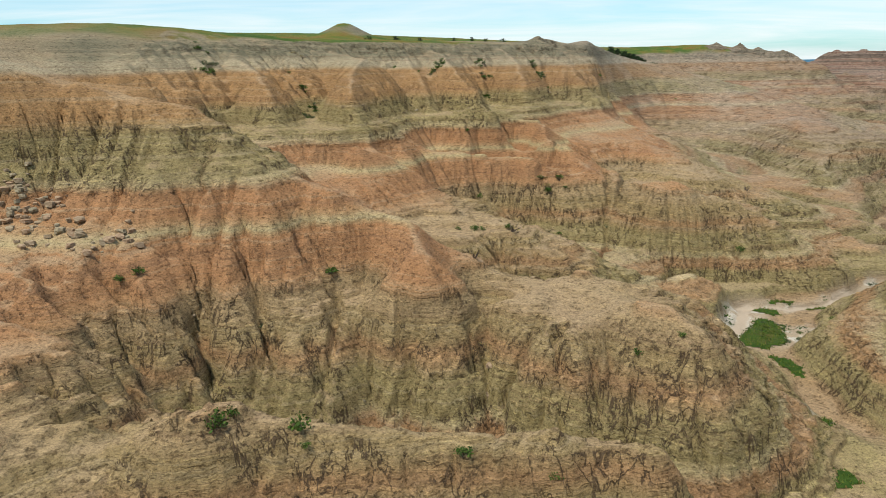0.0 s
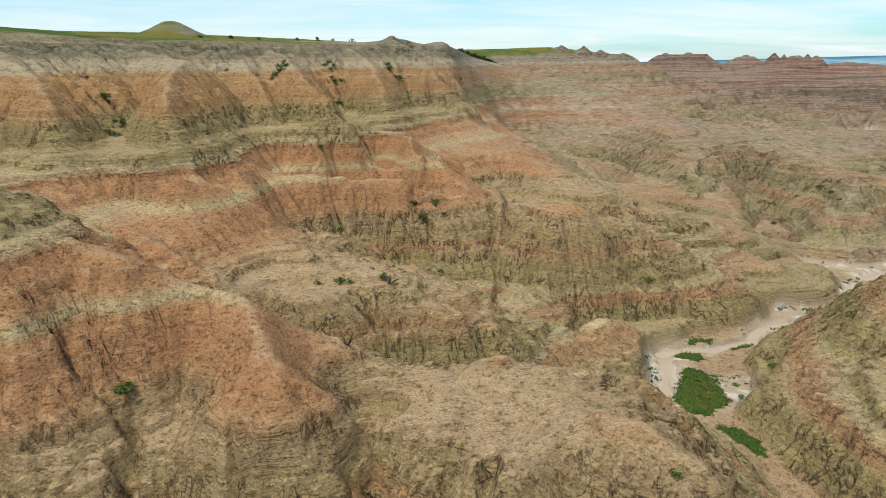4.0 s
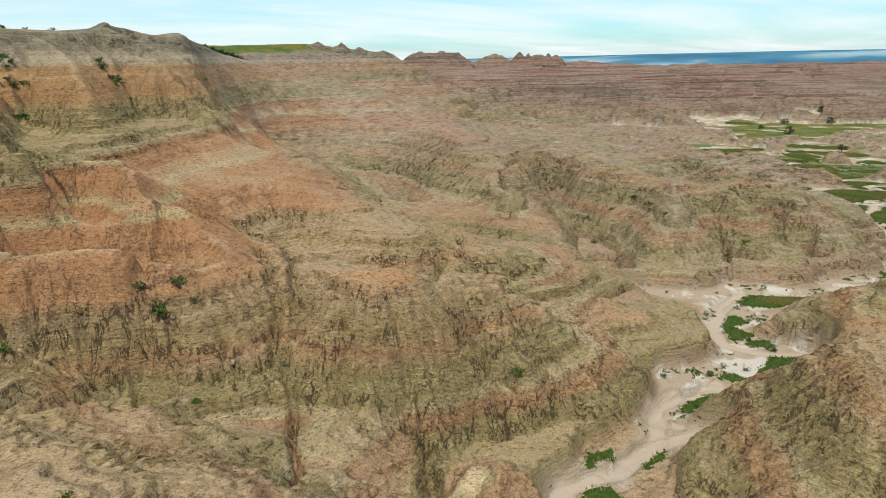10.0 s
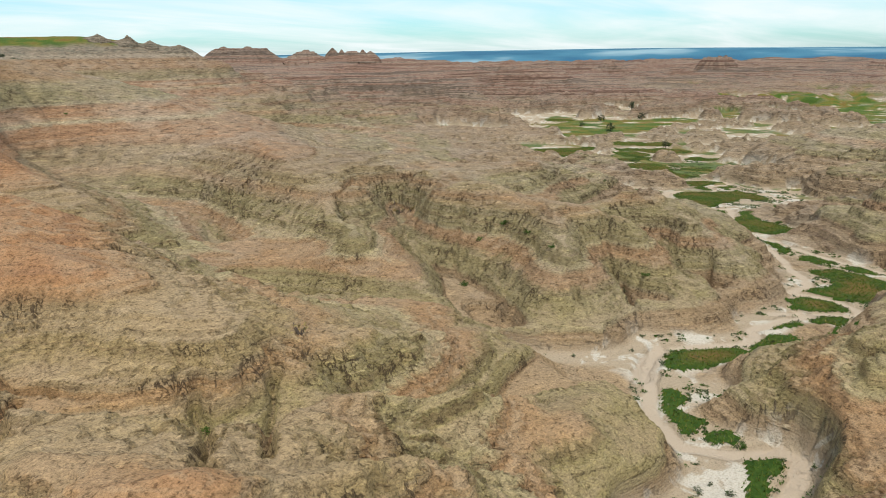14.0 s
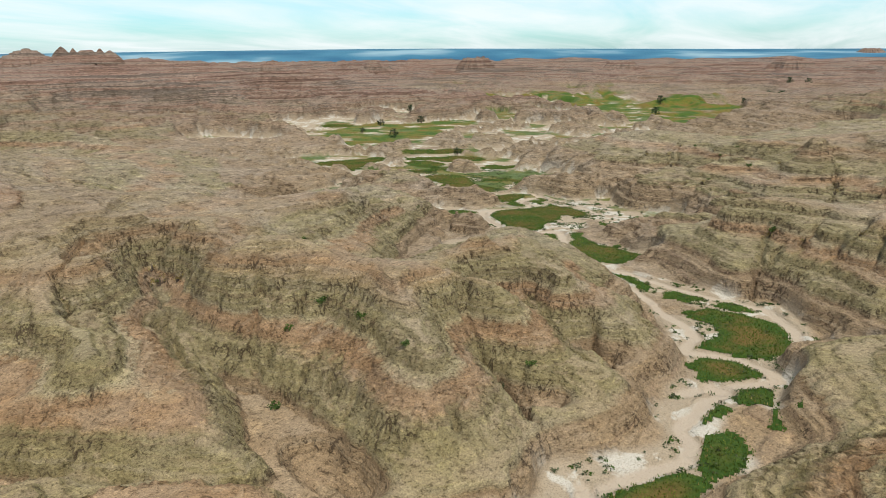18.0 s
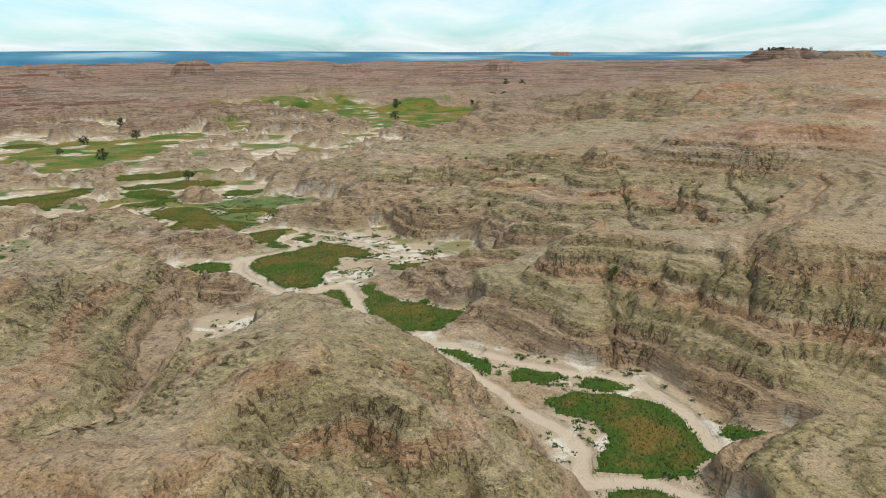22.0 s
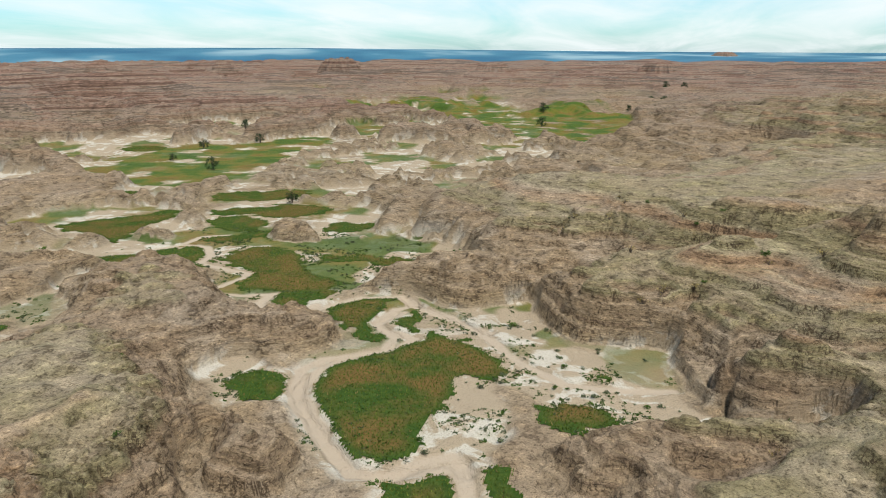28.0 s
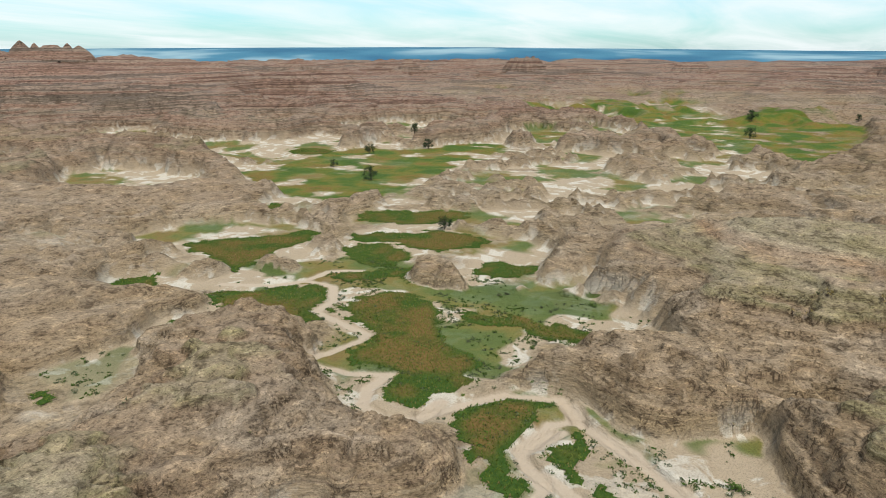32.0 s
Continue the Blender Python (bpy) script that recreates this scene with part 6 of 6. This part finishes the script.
# ---- far landforms: buttes, mesas and pinnacles that stand on the horizon ----
def landform(name, x, y, half, crest, seed, label, category, group, kind="butte", squash=1.0, turn=0.0):
    """A stepped, gullied hill of bedded clay with its top at the height crest."""
    n = 61
    u = np.linspace(-1, 1, n)
    gx, gy = np.meshgrid(u, u)
    base = float(ground_at([x], [y])[0])
    r = np.hypot(gx, gy)
    a = np.arctan2(gy, gx)
    r = r * (1 + 0.22 * gnoise(np.cos(a) * 2.2 + seed, np.sin(a) * 2.2, seed) + 0.10 * gnoise(np.cos(a) * 7 + seed, np.sin(a) * 7, seed + 1))
    if kind == "mesa":
        p = 1 - sstep(r, 0.45, 0.95)
    elif kind == "pinnacle":
        p = np.clip(1 - r, 0, 1) ** 1.6
    else:
        p = np.clip(1.08 - r, 0, 1) ** 1.25
    rib = np.abs(gnoise(np.cos(a) * 5 + seed, np.sin(a) * 5, seed + 3)) * np.clip(r, 0, 1)
    p = np.clip(p - 0.30 * rib * (p > 0) + (0.16 * gnoise(gx * 3.1 + seed, gy * 3.1, seed + 5) + 0.10 * gnoise(gx * 8.3 + seed, gy * 8.3, seed + 6)) * p, 0, None)
    p = 0.35 * p + 0.65 * terrace(p + 0.03 * gnoise(gx * 6, gy * 6, seed + 9), 0.17, 0.3, 0.6)
    p = p / p.max()
    if kind == "teeth":
        p = np.maximum(p * 0.72, 0)
        h3 = hashed(np.arange(7), np.full(7, seed), 3)
        for k in range(7):
            tx, ty = -0.6 + 0.2 * k + 0.14 * (h3[k] - 0.5), 0.3 * (h3[(k + 3) % 7] - 0.5)
            p = np.maximum(p, (0.62 + 0.38 * h3[(k + 1) % 7]) * np.clip(1 - np.hypot(gx - tx, gy * 1.3 - ty) / (0.16 + 0.22 * h3[(k + 2) % 7]), 0, 1) ** 0.6)
    px, py = gx * half, gy * half * squash
    c, s = math.cos(turn), math.sin(turn)
    wx_, wy_ = x + c * px - s * py, y + s * px + c * py
    floor = ground_at(wx_.ravel(), wy_.ravel()).reshape(wx_.shape)
    z = floor + p * np.maximum(crest - floor, 2.0) - 1.2 * (p <= 0.02)
    v = np.stack([wx_ - x, wy_ - y, z - base], -1).reshape(-1, 3)
    i = np.arange(n * n).reshape(n, n)
    f = np.stack([i[:-1, :-1], i[:-1, 1:], i[1:, 1:], i[1:, :-1]], -1).reshape(-1, 4)
    me = mesh_of(name, v, f, GROUND, True)
    ob = new(name, me)
    ob.matrix_world = Matrix.Translation((x, y, base))
    return tagged(ob, label, category, group)


SKY_GROUP = "buttes on the skyline"
landform("butte", 487, 863, 52, 54, 3, "broad layered red clay butte on the skyline", "butte", SKY_GROUP, "mesa", 0.8)
landform("butte", 543, 818, 30, 49.5, 8, "small rounded red clay butte on the skyline", "butte", SKY_GROUP, "butte")
landform("butte", 588, 786, 36, 52, 12, "jagged red butte with a row of teeth", "butte", SKY_GROUP, "teeth", 0.6, -0.7)
landform("pinnacle", 240, 594, 11, 57, 21, "pointed banded clay pinnacle at the ridge end", "pinnacle", "pinnacles of the ridge", "pinnacle")
landform("pinnacle", 252, 588, 10, 53.5, 22, "low pointed clay pinnacle at the ridge end", "pinnacle", "pinnacles of the ridge", "pinnacle")
landform("pinnacle", 268, 578, 20, 50.5, 23, "wide-footed red clay pinnacle at the ridge end", "pinnacle", "pinnacles of the ridge", "pinnacle")
landform("pinnacle", 224, 602, 11, 58, 24, "grey-capped clay pinnacle on the ridge", "pinnacle", "pinnacles of the ridge", "pinnacle")
landform("hill", 1240, 830, 62, 29, 31, "low red clay hill before the blue plain", "hill", "red hills before the plain", "butte", 0.7)
landform("hill", 1420, 697, 60, 33, 32, "flat-topped red clay hill before the plain", "hill", "red hills before the plain", "mesa", 0.7)
landform("hill", 1130, 980, 70, 31, 33, "wide red clay hill with gullied flanks", "hill", "red hills before the plain", "butte", 0.6)
landform("hill", 1480, 420, 80, 24, 34, "long low pink clay hill", "hill", "red hills before the plain", "mesa", 0.5)
landform("hill", 1500, 120, 90, 26, 35, "long low grey clay hill", "hill", "red hills before the plain", "mesa", 0.5)
landform("mesa", 1519, -405, 110, 45, 41, "far flat-topped mesa with dark woods", "mesa", "far mesas", "mesa", 0.5, 0.4)
landform("mesa", 1300, -420, 95, 40, 42, "far stepped clay mesa", "mesa", "far mesas", "mesa", 0.5, 0.2)
landform("mesa", 2550, -90, 70, 41, 43, "lone far butte on the horizon", "mesa", "far mesas", "mesa", 0.6)
for k in range(24):
    place_tree(1500 + r_tree.uniform(-60, 60), -400 + r_tree.uniform(-30, 30), r_tree.uniform(5, 7), k % 4, r_tree.uniform(0, 6), "woods on the far mesa", "dark pine in the woods on the mesa", 40.0)
for x, y, h in ((-40, 400, 3.2), (-26, 404, 3.4), (-12, 400, 3), (6, 396, 2.6), (-20, 330, 2.4), (-34, 322, 2.2), (14, 350, 2.6), (20, 340, 2.2), (27, 330, 2.6), (38, 318, 2.0), (-52, 318, 2.2), (-100, 340, 2.2)):
    place_tree(x, y, h, int(x) % 4, x, "junipers on the plateau", "dark juniper on the grassy plateau rim")


# ---- fallen blocks ----
def rock_mesh(seed):
    """A broken block of siltstone: a box of 26 points, pulled about and faceted."""
    r = np.random.default_rng(seed)
    bm = bmesh.new()
    bmesh.ops.create_cube(bm, size=1.0)
    bmesh.ops.subdivide_edges(bm, edges=bm.edges[:], cuts=1, use_grid_fill=True)
    for v in bm.verts:
        v.co = Vector(v.co).lerp(Vector(v.co).normalized() * 0.62, 0.45) + Vector(r.normal(0, 0.07, 3))
        v.co.z *= 0.7
    me = bpy.data.meshes.new("boulder")
    bm.to_mesh(me)
    bm.free()
    me.materials.append(ROCK)
    return me


rk = Mat("siltstone", 0.95)
rk_n = rk.noise(rk.pos((3, 3, 5)), 1.0, 5.0, 0.7)
ROCK = rk.done(rk.mix(rk.rand(), rk.ramp(rk_n, [(0.3, (0.17, 0.135, 0.085)), (0.7, (0.36, 0.31, 0.205))]), rk.ramp(rk_n, [(0.3, (0.21, 0.125, 0.075)), (0.7, (0.40, 0.285, 0.18))])), rk.bump(rk_n, 0.8, 0.1))
ROCKS = [rock_mesh(k) for k in range(5)]


def place_rock(x, y, size, r):
    z = float(ground_at([x], [y])[0])
    ob = new("boulder", ROCKS[r.integers(0, 5)])
    ob.matrix_world = Matrix.Translation((x, y, z + 0.12 * size)) @ Matrix.Rotation(r.uniform(0, 6.28), 4, "Z") @ Matrix.Rotation(r.uniform(-0.3, 0.3), 4, "X") @ Matrix.Diagonal((size, size * r.uniform(0.6, 1.0), size * r.uniform(0.6, 1.0), 1))
    return tagged(ob, "fallen grey-tan siltstone block on the clay slope", "boulder", "fallen siltstone blocks")


r_rock = np.random.default_rng(41)
for x, y, spread, count in ((-50, 81.5, 2.6, 34), (-47, 80.5, 2.2, 26), (-39.6, 75, 1.6, 16), (-36.5, 77, 1.8, 16), (-46, 76.5, 2.2, 16)):
    for k in range(count):
        place_rock(x + r_rock.normal(0, spread), y + r_rock.normal(0, spread * 0.6), r_rock.uniform(0.3, 1.1), r_rock)
foot = np.flatnonzero((box_blur(cz, 6) - cz > 0.7) & (cz > 2) & (cz < 34) & (cx > -50) & (cx < 250))
for i in r_rock.choice(foot, 130, replace=False):
    place_rock(cx.flat[i], cy.flat[i], r_rock.uniform(0.3, 0.9), r_rock)
